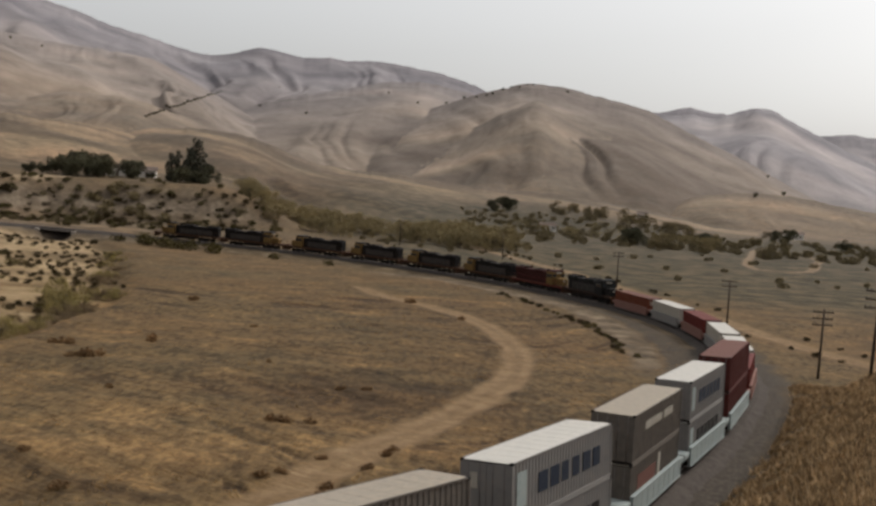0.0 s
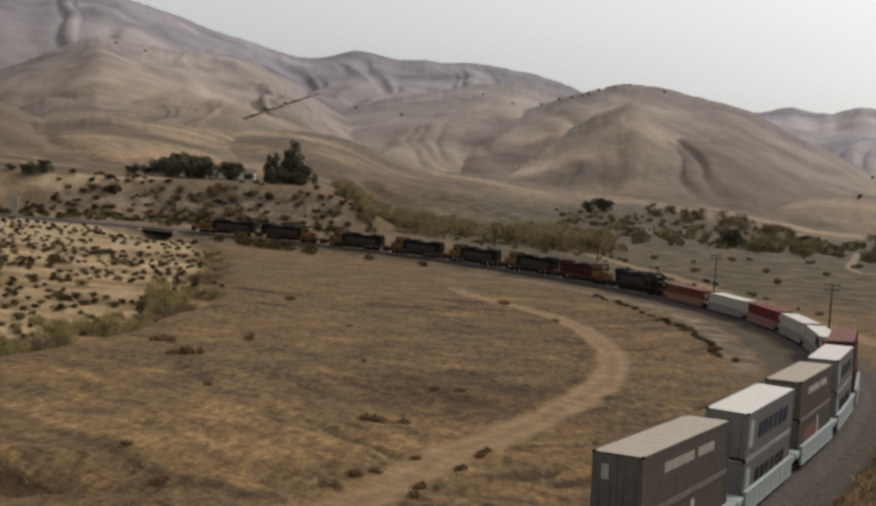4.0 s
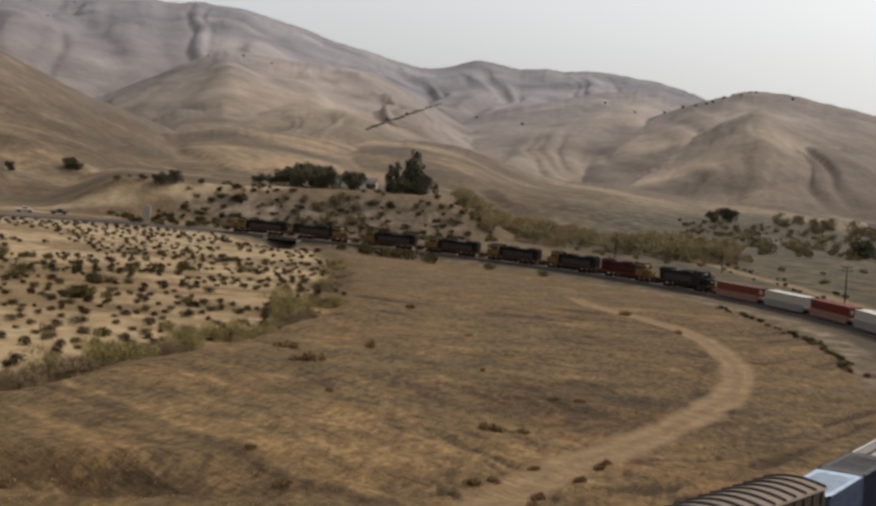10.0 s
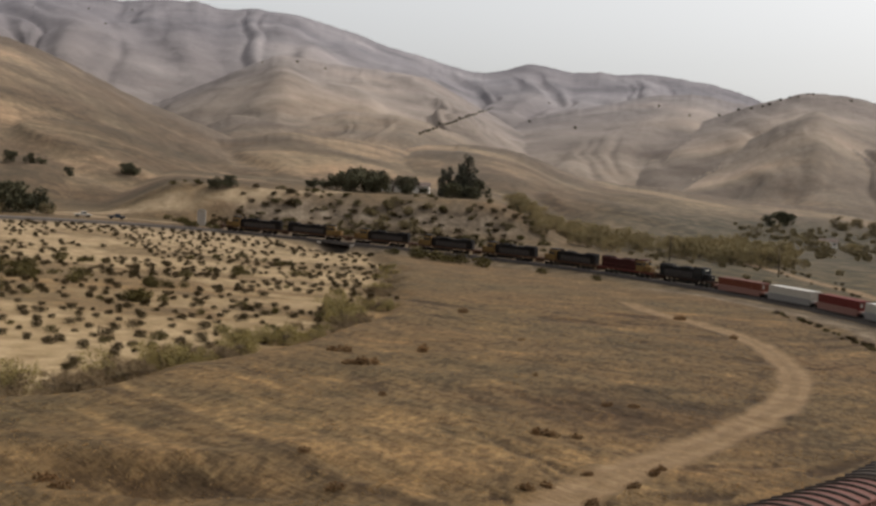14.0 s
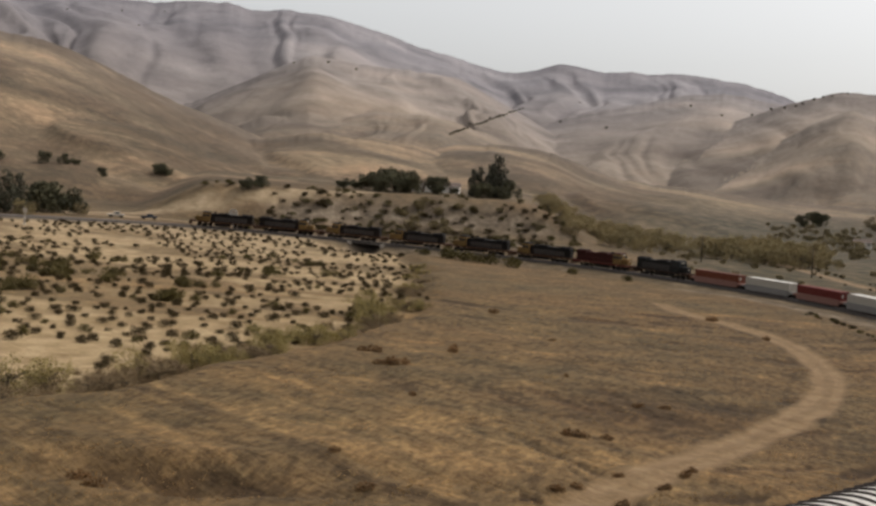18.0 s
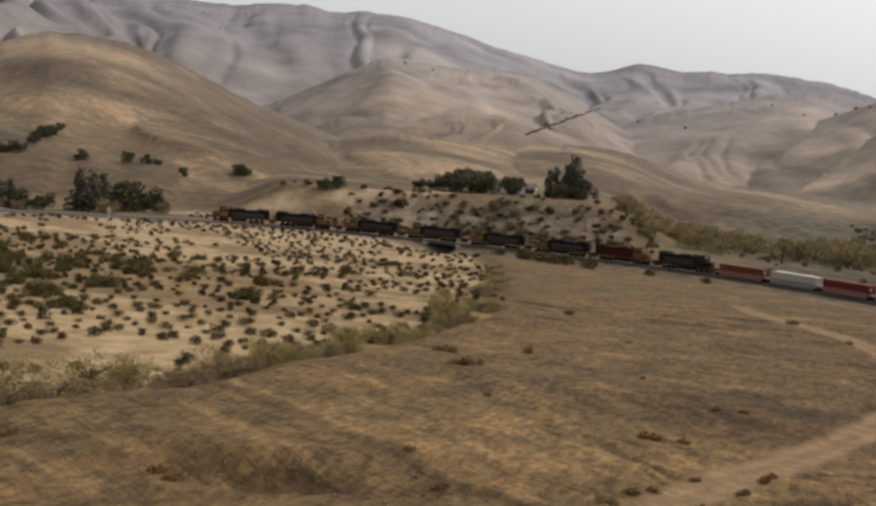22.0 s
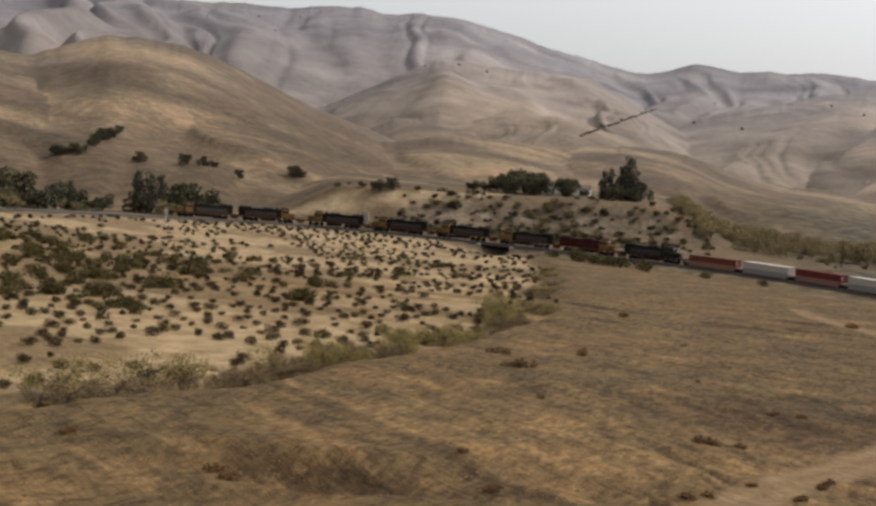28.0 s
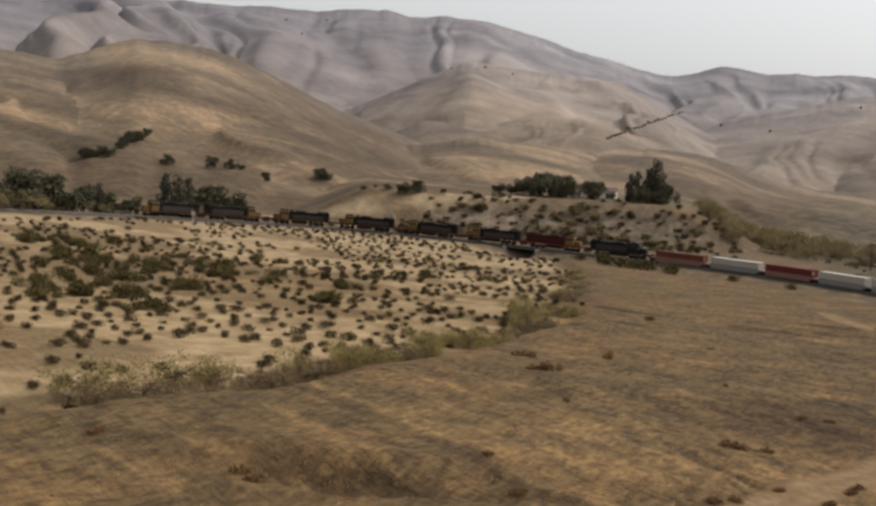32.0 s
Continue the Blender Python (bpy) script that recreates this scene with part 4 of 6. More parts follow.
def container(side_mat, roof_mat, label, L=12.19, h=2.59):
    """A container with corrugated walls; its base is at z 0."""
    e = empty("shipping_container", label, "shipping container", "containers on the train")
    W = 2.44
    for sd in (-1, 1):
        bm = B()
        n, y0 = int(L * 2.8), sd * (W / 2 - 0.03)
        px = []
        for i in range(n):
            a = -L / 2 + 0.12 + (L - 0.24) * i / n
            w = (L - 0.24) / n
            px += [(a, 0), (a + w * 0.3, 0), (a + w * 0.45, 0.045), (a + w * 0.85, 0.045)]
        px.append((L / 2 - 0.12, 0))
        lo = [bm.verts.new((x, y0 - sd * d, 0.16)) for x, d in px]
        hi = [bm.verts.new((x, y0 - sd * d, h - 0.1)) for x, d in px]
        for i in range(len(px) - 1):
            q = (lo[i], lo[i + 1], hi[i + 1], hi[i])
            bm.faces.new(q if sd < 0 else q[::-1])
        part("side_wall", bm, side_mat, e)
        bm = B()
        box(bm, -L / 2, L / 2, sd * (W / 2 - 0.06), sd * W / 2, 0, 0.16, 0.01)
        part("bottom_rail", bm, side_mat, e)
        part("top_rail", box(B(), -L / 2, L / 2, sd * (W / 2 - 0.06), sd * W / 2, h - 0.1, h, 0.01), side_mat, e)
    for sx in (-1, 1):
        for sd in (-1, 1):
            xa, xb = sorted((sx * (L / 2 - 0.13), sx * L / 2))
            ya, yb = sorted((sd * (W / 2 - 0.13), sd * W / 2))
            post = part("corner_post", box(B(), xa, xb, ya, yb, 0.16, h - 0.1, 0.01), side_mat, e)
            bm = B()
            for z in (0, h - 0.115):
                xa, xb = sorted((sx * (L / 2 - 0.17), sx * (L / 2 + 0.006)))
                ya, yb = sorted((sd * (W / 2 - 0.15), sd * (W / 2 + 0.006)))
                box(bm, xa, xb, ya, yb, z + 0.002, z + 0.118, 0.012)
            part("corner_casting", bm, M_BLACK, post)
    part("roof", box(B(), -L / 2 + 0.02, L / 2 - 0.02, -W / 2 + 0.05, W / 2 - 0.05, h - 0.07, h - 0.02, 0.01), roof_mat, e)
    bm = B()
    for i in range(11):
        x = -L / 2 + 0.8 + i * (L - 1.6) / 10
        box(bm, x - 0.45, x + 0.45, -W / 2 + 0.25, W / 2 - 0.25, h - 0.03, h - 0.01, 0.0, 0.12)
    part("roof_corrugation", bm, roof_mat, e)
    part("floor", box(B(), -L / 2 + 0.05, L / 2 - 0.05, -W / 2 + 0.05, W / 2 - 0.05, 0.03, 0.15), M_BLACK, e)
    part("front_wall", box(B(), L / 2 - 0.08, L / 2 - 0.03, -W / 2 + 0.12, W / 2 - 0.12, 0.1, h - 0.1, 0.01), side_mat, e)
    for sd in (-1, 1):
        ya, yb = sorted((sd * 0.01, sd * (W / 2 - 0.12)))
        d = part("door", box(B(), -L / 2 + 0.02, -L / 2 + 0.07, ya, yb, 0.16, h - 0.12, 0.01), side_mat, e)
        bm = B()
        for y in (0.3, 0.85):
            tube(bm, (-L / 2 + 0.0, sd * y, 0.16), (-L / 2 + 0.0, sd * y, h - 0.12), 0.022, n=6)
        part("locking_bar", bm, M_STEEL, d)
        if sd > 0:
            part("placard", box(B(), -L / 2 - 0.01, -L / 2 + 0.02, 0.4, 0.75, h * 0.55, h * 0.8), M_WHITE, d, "pale data plate")
    return e


def lettering(e, lm, x0, x1, z0, z1, n, seed=1):
    rng = random.Random(seed)
    w = (x1 - x0) / n
    for sd in (-1, 1):
        for i in range(n):
            a = x0 + i * w + 0.1 * w
            part("lettering_bar", box(B(), a, a + w * rng.uniform(0.62, 0.78), sd * 1.2 - 0.015, sd * 1.2 + 0.015, z0, z1), lm, e)


def panel_mark(e, m, x0, x1, z0, z1):
    for sd in (-1, 1):
        part("marking_panel", box(B(), x0, x1, sd * 1.2 - 0.013, sd * 1.2 + 0.013, z0, z1), m, e)


WELL_L = 15.3
FLOOR = 0.42


def well_car(m, label, L):
    e = empty("well_car", label, "railcar", "cars of the train")
    for sd in (-1, 1):
        bm = B()
        y = sd * 1.36
        box(bm, -L / 2 + 1.5, L / 2 - 1.5, y - 0.09, y + 0.09, 0.3, 1.45, 0.02)
        box(bm, -L / 2 + 1.5, L / 2 - 1.5, y - 0.12, y + 0.12, 1.4, 1.52, 0.02)
        box(bm, -L / 2 + 1.5, L / 2 - 1.5, y - 0.12, y + 0.12, 0.25, 0.36, 0.02)
        for i in range(9):
            x = -L / 2 + 2.2 + i * (L - 4.4) / 8
            box(bm, x - 0.05, x + 0.05, y - 0.105, y + 0.105, 0.34, 1.42)
        part("side_sill", bm, m, e)
    for sx in (-1, 1):
        a, b = sorted((sx * (L / 2 - 1.75), sx * (L / 2 - 0.15)))
        part("end_platform", box(B(), a, b, -1.35, 1.35, 0.85, 1.25, 0.05), m, e)
        a, b = sorted((sx * (L / 2 - 0.2), sx * (L / 2 + 0.02)))
        part("drawbar", box(B(), a, b, -0.15, 0.15, 0.7, 0.95, 0.03), M_BLACK, e)
        truck(e, sx * (L / 2 - 1.0), 2)
    part("well_floor", box(B(), -L / 2 + 1.5, L / 2 - 1.5, -1.2, 1.2, 0.3, 0.4), M_BLACK, e)
    return e


def flat_car(m, L):
    e = empty("flat_car", "black flat car with worn deck", "railcar", "cars of the train")
    part("deck", box(B(), -L / 2 + 0.3, L / 2 - 0.3, -1.4, 1.4, 0.98, 1.1, 0.02), M_TIE, e)
    for sd in (-1, 1):
        part("side_sill", box(B(), -L / 2 + 0.3, L / 2 - 0.3, sd * 1.38 - 0.08, sd * 1.38 + 0.08, 0.6, 1.0, 0.03), m, e)
    part("centre_sill", box(B(), -L / 2 + 0.2, L / 2 - 0.2, -0.35, 0.35, 0.45, 0.98, 0.04), m, e)
    for sx in (-1, 1):
        a, b = sorted((sx * (L / 2 - 0.3), sx * (L / 2 + 0.02)))
        part("coupler", box(B(), a, b, -0.15, 0.15, 0.7, 0.98, 0.03), M_BLACK, e)
        truck(e, sx * (L / 2 - 2.2), 2)
    return e


def tank_container():
    """A twenty-foot frame that holds a white tank."""
    e = empty("tank_container", "white tank in a dark steel frame on a flat car", "tank container", "containers on the train")
    L, W, h = 6.06, 2.44, 2.5
    bm = B()
    n, segs = 20, ((-2.75, 0.4), (-2.65, 0.75), (-2.45, 0.98), (-2.1, 1.06), (2.1, 1.06), (2.45, 0.98), (2.65, 0.75), (2.75, 0.4))
    rings = [[bm.verts.new((x, r * math.cos(2 * math.pi * k / n), 1.3 + r * math.sin(2 * math.pi * k / n))) for k in range(n)] for x, r in segs]
    for a, b in zip(rings[:-1], rings[1:]):
        for k in range(n):
            bm.faces.new((a[k], b[k], b[(k + 1) % n], a[(k + 1) % n])).smooth = True
    bm.faces.new(rings[0])
    bm.faces.new(rings[-1][::-1])
    tank = part("tank", bm, M_TANK, e, "glossy white tank shell")
    part("manhole", tube(B(), (0.2, 0, 2.3), (0.2, 0, 2.48), 0.3, 0.3, 14), M_STEEL, tank)
    part("walkway", box(B(), -2.6, 2.6, -0.95, -0.5, 2.4, 2.45, 0.01), M_STEEL, e)
    part("walkway", box(B(), -2.6, 2.6, 0.5, 0.95, 2.4, 2.45, 0.01), M_STEEL, e)
    for sx in (-1, 1):
        for sd in (-1, 1):
            a, b = sorted((sx * (L / 2 - 0.14), sx * L / 2))
            c, d = sorted((sd * (W / 2 - 0.14), sd * W / 2))
            part("corner_post", box(B(), a, b, c, d, 0, h, 0.02), M_BLACK, e)
        a, b = sorted((sx * (L / 2 - 0.12), sx * L / 2))
        part("cross_beam", box(B(), a, b, -W / 2 + 0.14, W / 2 - 0.14, h - 0.14, h - 0.01, 0.01), M_ROOF, e)
        part("cross_beam", box(B(), a, b, -W / 2 + 0.14, W / 2 - 0.14, 0.01, 0.15, 0.01), M_BLACK, e)
    for sd in (-1, 1):
        c, d = sorted((sd * (W / 2 - 0.12), sd * W / 2))
        part("top_rail", box(B(), -L / 2 + 0.14, L / 2 - 0.14, c, d, h - 0.13, h - 0.01, 0.01), M_ROOF, e)
        part("bottom_rail", box(B(), -L / 2 + 0.14, L / 2 - 0.14, c, d, 0.01, 0.15, 0.01), M_BLACK, e)
    return e


def boxcar(m, roof_m, L, label):
    """A boxcar with ribbed walls, a sliding door each side and a low arched roof with ribs across."""
    e = empty("boxcar", label, "boxcar", "cars of the train")
    W, z0, z1 = 2.95, 1.0, 4.25
    part("body", box(B(), -L / 2 + 0.45, L / 2 - 0.45, -W / 2, W / 2, z0, z1, 0.03), m, e)
    bm = B()
    n = 12
    for sx in (-1, 1):
        pass
    prof = [(-W / 2 - 0.06, z1 - 0.05)] + [(-W / 2 - 0.06 + (W + 0.12) * k / n, z1 + 0.34 * math.sin(math.pi * (0.08 + 0.84 * k / n))) for k in range(n + 1)] + [(W / 2 + 0.06, z1 - 0.05)]
    va = [bm.verts.new((-L / 2 + 0.42, y, z)) for y, z in prof]
    vb = [bm.verts.new((L / 2 - 0.42, y, z)) for y, z in prof]
    for k in range(len(prof) - 1):
        bm.faces.new((va[k], va[k + 1], vb[k + 1], vb[k])).smooth = True
    bm.faces.new(va[::-1])
    bm.faces.new(vb)
    bmesh.ops.recalc_face_normals(bm, faces=bm.faces)
    roof = part("roof", bm, roof_m, e)
    count = int(L / 1.1)
    for i in range(count + 1):
        x = -L / 2 + 0.55 + (L - 1.1) * i / count
        bm = B()
        p = [(y, z) for y, z in prof[1:-1]]
        for k in range(len(p) - 1):
            (ya, za), (yb, zb) = p[k], p[k + 1]
            v = [bm.verts.new(c) for c in ((x - 0.09, ya, za - 0.02), (x + 0.09, ya, za - 0.02), (x + 0.09, yb, zb - 0.02), (x - 0.09, yb, zb - 0.02),
                                           (x - 0.06, ya, za + 0.1), (x + 0.06, ya, za + 0.1), (x + 0.06, yb, zb + 0.1), (x - 0.06, yb, zb + 0.1))]
            for q in ((4, 5, 6, 7), (0, 1, 5, 4), (1, 2, 6, 5), (2, 3, 7, 6), (3, 0, 4, 7)):
                bm.faces.new([v[j] for j in q])
        part("roof_rib", bm, M_RIB if roof_m != M_OXIDE else M_DARKBOX, roof)
    for sd in (-1, 1):
        for i in range(int(L / 0.95)):
            x = -L / 2 + 0.9 + i * (L - 1.8) / (int(L / 0.95) - 1)
            if abs(x) > 1.7:
                part("wall_rib", box(B(), x - 0.07, x + 0.07, sd * (W / 2 + 0.03) - 0.04, sd * (W / 2 + 0.03) + 0.04, z0 + 0.05, z1 - 0.08), m, e)
        d = part("door", box(B(), -1.5, 1.5, sd * (W / 2 + 0.05) - 0.04, sd * (W / 2 + 0.05) + 0.04, z0 + 0.08, z1 - 0.15, 0.02), m, e)
        part("door_bar", tube(B(), (0.9, sd * (W / 2 + 0.12), z0 + 0.2), (0.9, sd * (W / 2 + 0.12), z1 - 0.3), 0.03, n=6), M_STEEL, d)
    part("underframe", box(B(), -L / 2 + 0.3, L / 2 - 0.3, -0.4, 0.4, 0.55, z0, 0.03), M_BLACK, e)
    for sx in (-1, 1):
        a, b = sorted((sx * (L / 2 - 0.4), sx * (L / 2 + 0.02)))
        part("coupler", box(B(), a, b, -0.15, 0.15, 0.7, 0.98, 0.03), M_BLACK, e)
        bm = B()
        for k in range(7):
            tube(bm, (sx * (L / 2 - 0.4), 0.9, z0 + 0.3 + k * 0.42), (sx * (L / 2 - 0.4), 1.3, z0 + 0.3 + k * 0.42), 0.02, n=5)
        part("ladder", bm, M_STEEL, e)
        truck(e, sx * (L / 2 - 2.3), 2)
    return e


M_TANK = mat("tank_white", (0.42, 0.41, 0.39), 0.3, dirt=(0.2, 0.17, 0.14), dirt_amt=0.5)
M_RIB = mat("roof_rib_dark", (0.06, 0.05, 0.045), 0.8)


# ---- the train ----
M_ROOF_DARK = mat("dark_grey_roof", (0.075, 0.072, 0.07), 0.75, dirt=(0.12, 0.105, 0.09), dirt_amt=0.5)
M_ROOF_BROWN = mat("brown_boxcar_roof", (0.17, 0.135, 0.105), 0.8, dirt=(0.1, 0.075, 0.055), dirt_amt=0.5)


def build_train():
    back = 0.0
    BLUE_LABEL = "dusty dark blue diesel locomotive with yellow cab"
    specs = [(M_LOCO_BLUE, M_LOCO_YEL, M_LOCO_SILL, BLUE_LABEL, False), (M_LOCO_BLUE, M_LOCO_YEL, M_LOCO_SILL, BLUE_LABEL + " turned backwards", True)]
    specs += [(M_LOCO_BLUE, M_LOCO_YEL, M_LOCO_SILL, BLUE_LABEL, False)] * 4
    specs += [(M_LOCO_RED, M_LOCO_YEL, M_RED, "black diesel locomotive with dull red sills, yellow cab end", True), (M_LOCO_GREY, M_LOCO_GREY, M_BLACK, "dark grey diesel locomotive, grimy", True)]
    for a, b, c, lab, rev in specs:
        ride(locomotive(a, b, c, lab, rev), back + LOCO_L / 2, LOCO_L)
        back += LOCO_L
    flats = [
        (M_PINK, M_ORANGE, [(M_ORANGE, M_OXIDE, "faded orange-red container")]),
        (M_GREY, None, [(M_WHITE, M_ROOF, "white container with pale roof")]),
        (M_PINK, None, [(M_RED, M_RED, "dark red container")]),
        (M_GREY, None, [(M_WHITE, M_ROOF, "white container with pale roof")]),
        (M_GREY, None, [(M_WHITE, M_ROOF, "weathered white container with a dark panel")]),
        (M_PINK, None, [(M_RED, M_RED, "dark red container")]),
        (M_PALE_BLUE, None, [(M_MAROON, M_OXIDE, "dark red lower container"), (M_MAROON, M_OXIDE, "dark red upper container")]),
    ]
    L = 118.2 / 7
    for m, _, cs in flats:
        ride(well_car(m, "long well car with weathered side sills", L), back + L / 2, L)
        z = FLOOR
        for sm, rm, lab in cs:
            c = container(sm, rm, lab + " on a long well car", 14.3, 2.62 if len(cs) == 1 else 2.75)
            if "panel" in lab:
                panel_mark(c, M_NAVY, -6.5, -3.0, 0.6, 2.2)
            ride(c, back + L / 2, L, pose(0, 0, z))
            z += 2.76
        back += L
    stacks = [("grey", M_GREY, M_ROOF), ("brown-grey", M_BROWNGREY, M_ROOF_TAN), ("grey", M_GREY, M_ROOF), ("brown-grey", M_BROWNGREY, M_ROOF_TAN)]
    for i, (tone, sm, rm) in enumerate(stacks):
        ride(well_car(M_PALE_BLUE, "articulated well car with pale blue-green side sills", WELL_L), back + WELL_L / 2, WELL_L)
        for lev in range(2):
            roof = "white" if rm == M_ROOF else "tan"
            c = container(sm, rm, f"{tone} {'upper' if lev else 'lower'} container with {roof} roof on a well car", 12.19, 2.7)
            if tone == "grey":
                lettering(c, M_NAVY if lev else M_BLACK, -3.4, 4.6, 0.95, 1.85, 6, i)
                panel_mark(c, M_PALE_BLUE, -5.6, -4.6, 0.7, 2.2)
            elif lev:
                lettering(c, M_WHITE, -3.4, 0.6, 1.55, 2.0, 11, i)
                lettering(c, M_WHITE, 1.2, 3.6, 1.55, 2.0, 7, i + 1)
            else:
                panel_mark(c, M_WHITE, 0.4, 0.9, 0.5, 2.3)
                panel_mark(c, M_OXIDE, -4.5, -0.2, 0.6, 1.9)
            ride(c, back + WELL_L / 2, WELL_L, pose(0, 0, FLOOR + lev * 2.71))
        back += WELL_L
    L = 19.6
    ride(flat_car(M_BLACK, L), back + L / 2, L)
    ride(tank_container(), back + L / 2, L, pose(6.4, 0, 1.12))
    ride(container(M_NAVY, M_ROOF_DARK, "navy blue twenty-foot container on a flat car", 6.06, 2.59), back + L / 2, L, pose(0.1, 0, 1.12))
    ride(container(M_BLUE, M_ROOF_BLUE, "faded blue twenty-foot container, white-blue roof", 6.06, 2.59), back + L / 2, L, pose(-6.2, 0, 1.12))
    back += L
    for L, m, rm, lab in ((16.8, M_DARKBOX, M_ROOF_BROWN, "black-brown boxcar with ribbed brown roof"), (19.2, M_OXIDE, M_OXIDE, "oxide-red boxcar with ribbed roof"),
                          (19.0, M_GREY, M_ROOF, "grey boxcar with ribbed white roof"), (17.0, M_OXIDE, M_OXIDE, "oxide-red boxcar with ribbed roof"), (17.0, M_DARKBOX, M_ROOF_TAN, "black-brown boxcar with ribbed tan roof")):
        ride(boxcar(m, rm, L, lab), back + L / 2, L)
        back += L
    return back


TRAIN_END = build_train()


# ---- plants ----
def leaf_material(name, base, var=0.35, hue=(1.15, 1.0, 0.8)):
    m = bpy.data.materials.new(name)
    m.use_nodes = True
    n, l = m.node_tree.nodes, m.node_tree.links
    b = n["Principled BSDF"]
    b.inputs["Roughness"].default_value = 0.9
    b.inputs["Specular IOR Level"].default_value = 0.06
    geo, oi = n.new("ShaderNodeNewGeometry"), n.new("ShaderNodeObjectInfo")
    add = n.new("ShaderNodeMath")
    add.operation = "MULTIPLY_ADD"
    l.new(geo.outputs["Random Per Island"], add.inputs[0])
    add.inputs[1].default_value = 0.65
    mu = n.new("ShaderNodeMath")
    mu.operation = "MULTIPLY"
    mu.inputs[1].default_value = 0.35
    l.new(oi.outputs["Random"], mu.inputs[0])
    l.new(mu.outputs[0], add.inputs[2])
    r = n.new("ShaderNodeValToRGB")
    lo = tuple(c * (1 - var) for c in base)
    hi = tuple(c * (1 + var) * h for c, h in zip(base, hue))
    r.color_ramp.elements[0].color, r.color_ramp.elements[1].color = (*lo, 1), (*hi, 1)
    l.new(add.outputs[0], r.inputs[0])
    l.new(r.outputs[0], b.inputs["Base Color"])
    return m


M_OAK = leaf_material("oak_leaves", (0.064, 0.066, 0.046))
M_EUC = leaf_material("gum_leaves", (0.054, 0.058, 0.047))
M_WILLOW = leaf_material("willow_leaves", (0.2, 0.172, 0.075), 0.25)
M_COTTON = leaf_material("cottonwood_leaves", (0.2, 0.172, 0.1), 0.22)
M_SAGE = leaf_material("sagebrush", (0.032, 0.025, 0.012), 0.4)
M_OLIVE = leaf_material("olive_scrub", (0.068, 0.06, 0.026), 0.4)
M_THICKET = leaf_material("dry_thicket", (0.15, 0.118, 0.078), 0.3)
M_BRUSH = leaf_material("creek_brush", (0.125, 0.108, 0.066), 0.35)
M_RUSSET = leaf_material("russet_scrub", (0.12, 0.075, 0.04), 0.4)
M_STRAW = leaf_material("dry_straw", (0.27, 0.19, 0.1), 0.35)
M_STRAW_HILL = leaf_material("hillside_straw", (0.24, 0.185, 0.12), 0.6)
M_STRAW_PALE = leaf_material("pale_straw", (0.42, 0.33, 0.22), 0.4)
M_STRAW_DARK = leaf_material("dry_straw_dull", (0.2, 0.142, 0.078), 0.35)


def leaves_mesh(name, blobs, count, size, material, seed, thin=0.45, droop=0.0):
    """A crown: leaf sprays scattered in and on a set of blobs (x, y, z, rx, rz)."""
    rng = np.random.default_rng(seed)
    w = np.array([b[3] ** 2 * b[4] for b in blobs])
    pick = rng.choice(len(blobs), count, p=w / w.sum())
    bl = np.array(blobs)[pick]
    d = rng.normal(size=(count, 3))
    d /= np.linalg.norm(d, axis=1)[:, None]
    rad = rng.uniform(thin, 1.08, count) ** 0.6
    c = bl[:, :3] + d * rad[:, None] * bl[:, [3, 3, 4]]
    c[:, 2] -= droop * rng.uniform(0, 1, count) * np.hypot(d[:, 0], d[:, 1])
    a = rng.normal(size=(count, 3))
    a /= np.linalg.norm(a, axis=1)[:, None]
    b2 = np.cross(a, rng.normal(size=(count, 3)))
    b2 /= np.linalg.norm(b2, axis=1)[:, None]
    s = size * rng.uniform(0.5, 1.3, count)[:, None]
    v = np.stack([c - a * s, c + b2 * s * 0.5, c + a * s, c - b2 * s * 0.5], 1).reshape(-1, 3)
    v[:, 2] = np.maximum(v[:, 2], 0.0)
    f = np.arange(count * 4).reshape(-1, 4)
    me = bpy.data.meshes.new(name)
    me.from_pydata(v.tolist(), [], f.tolist())
    me.materials.append(material)
    return me


def tree(name, label, category, blobs, leaf, count, size, seed, trunk=0.25, group="", droop=0.0, thin=0.45):
    """A tree with a tapered trunk, a limb into each blob, and a crown."""
    e = empty(name, label, category, group)
    rng = random.Random(seed)
    top = max(b[2] for b in blobs)
    bm = B()
    pts = [Vector((0, 0, -0.4))]
    for k in range(1, 5):
        pts.append(Vector((rng.uniform(-0.12, 0.12) * k * trunk * 3, rng.uniform(-0.12, 0.12) * k * trunk * 3, top * 0.7 * k / 4)))
    for k in range(4):
        tube(bm, pts[k], pts[k + 1], trunk * (1 - k * 0.2), trunk * (0.8 - k * 0.2), 7, False)
    for b in blobs:
        s = pts[1].lerp(pts[3], rng.random())
        tube(bm, s, Vector(b[:3]), trunk * 0.35, trunk * 0.1, 5, False)
    part("trunk", bm, M_BARK, e)
    ob = new("crown", leaves_mesh("crown", blobs, count, size, leaf, seed, thin, droop))
    ob.parent = e
    return e


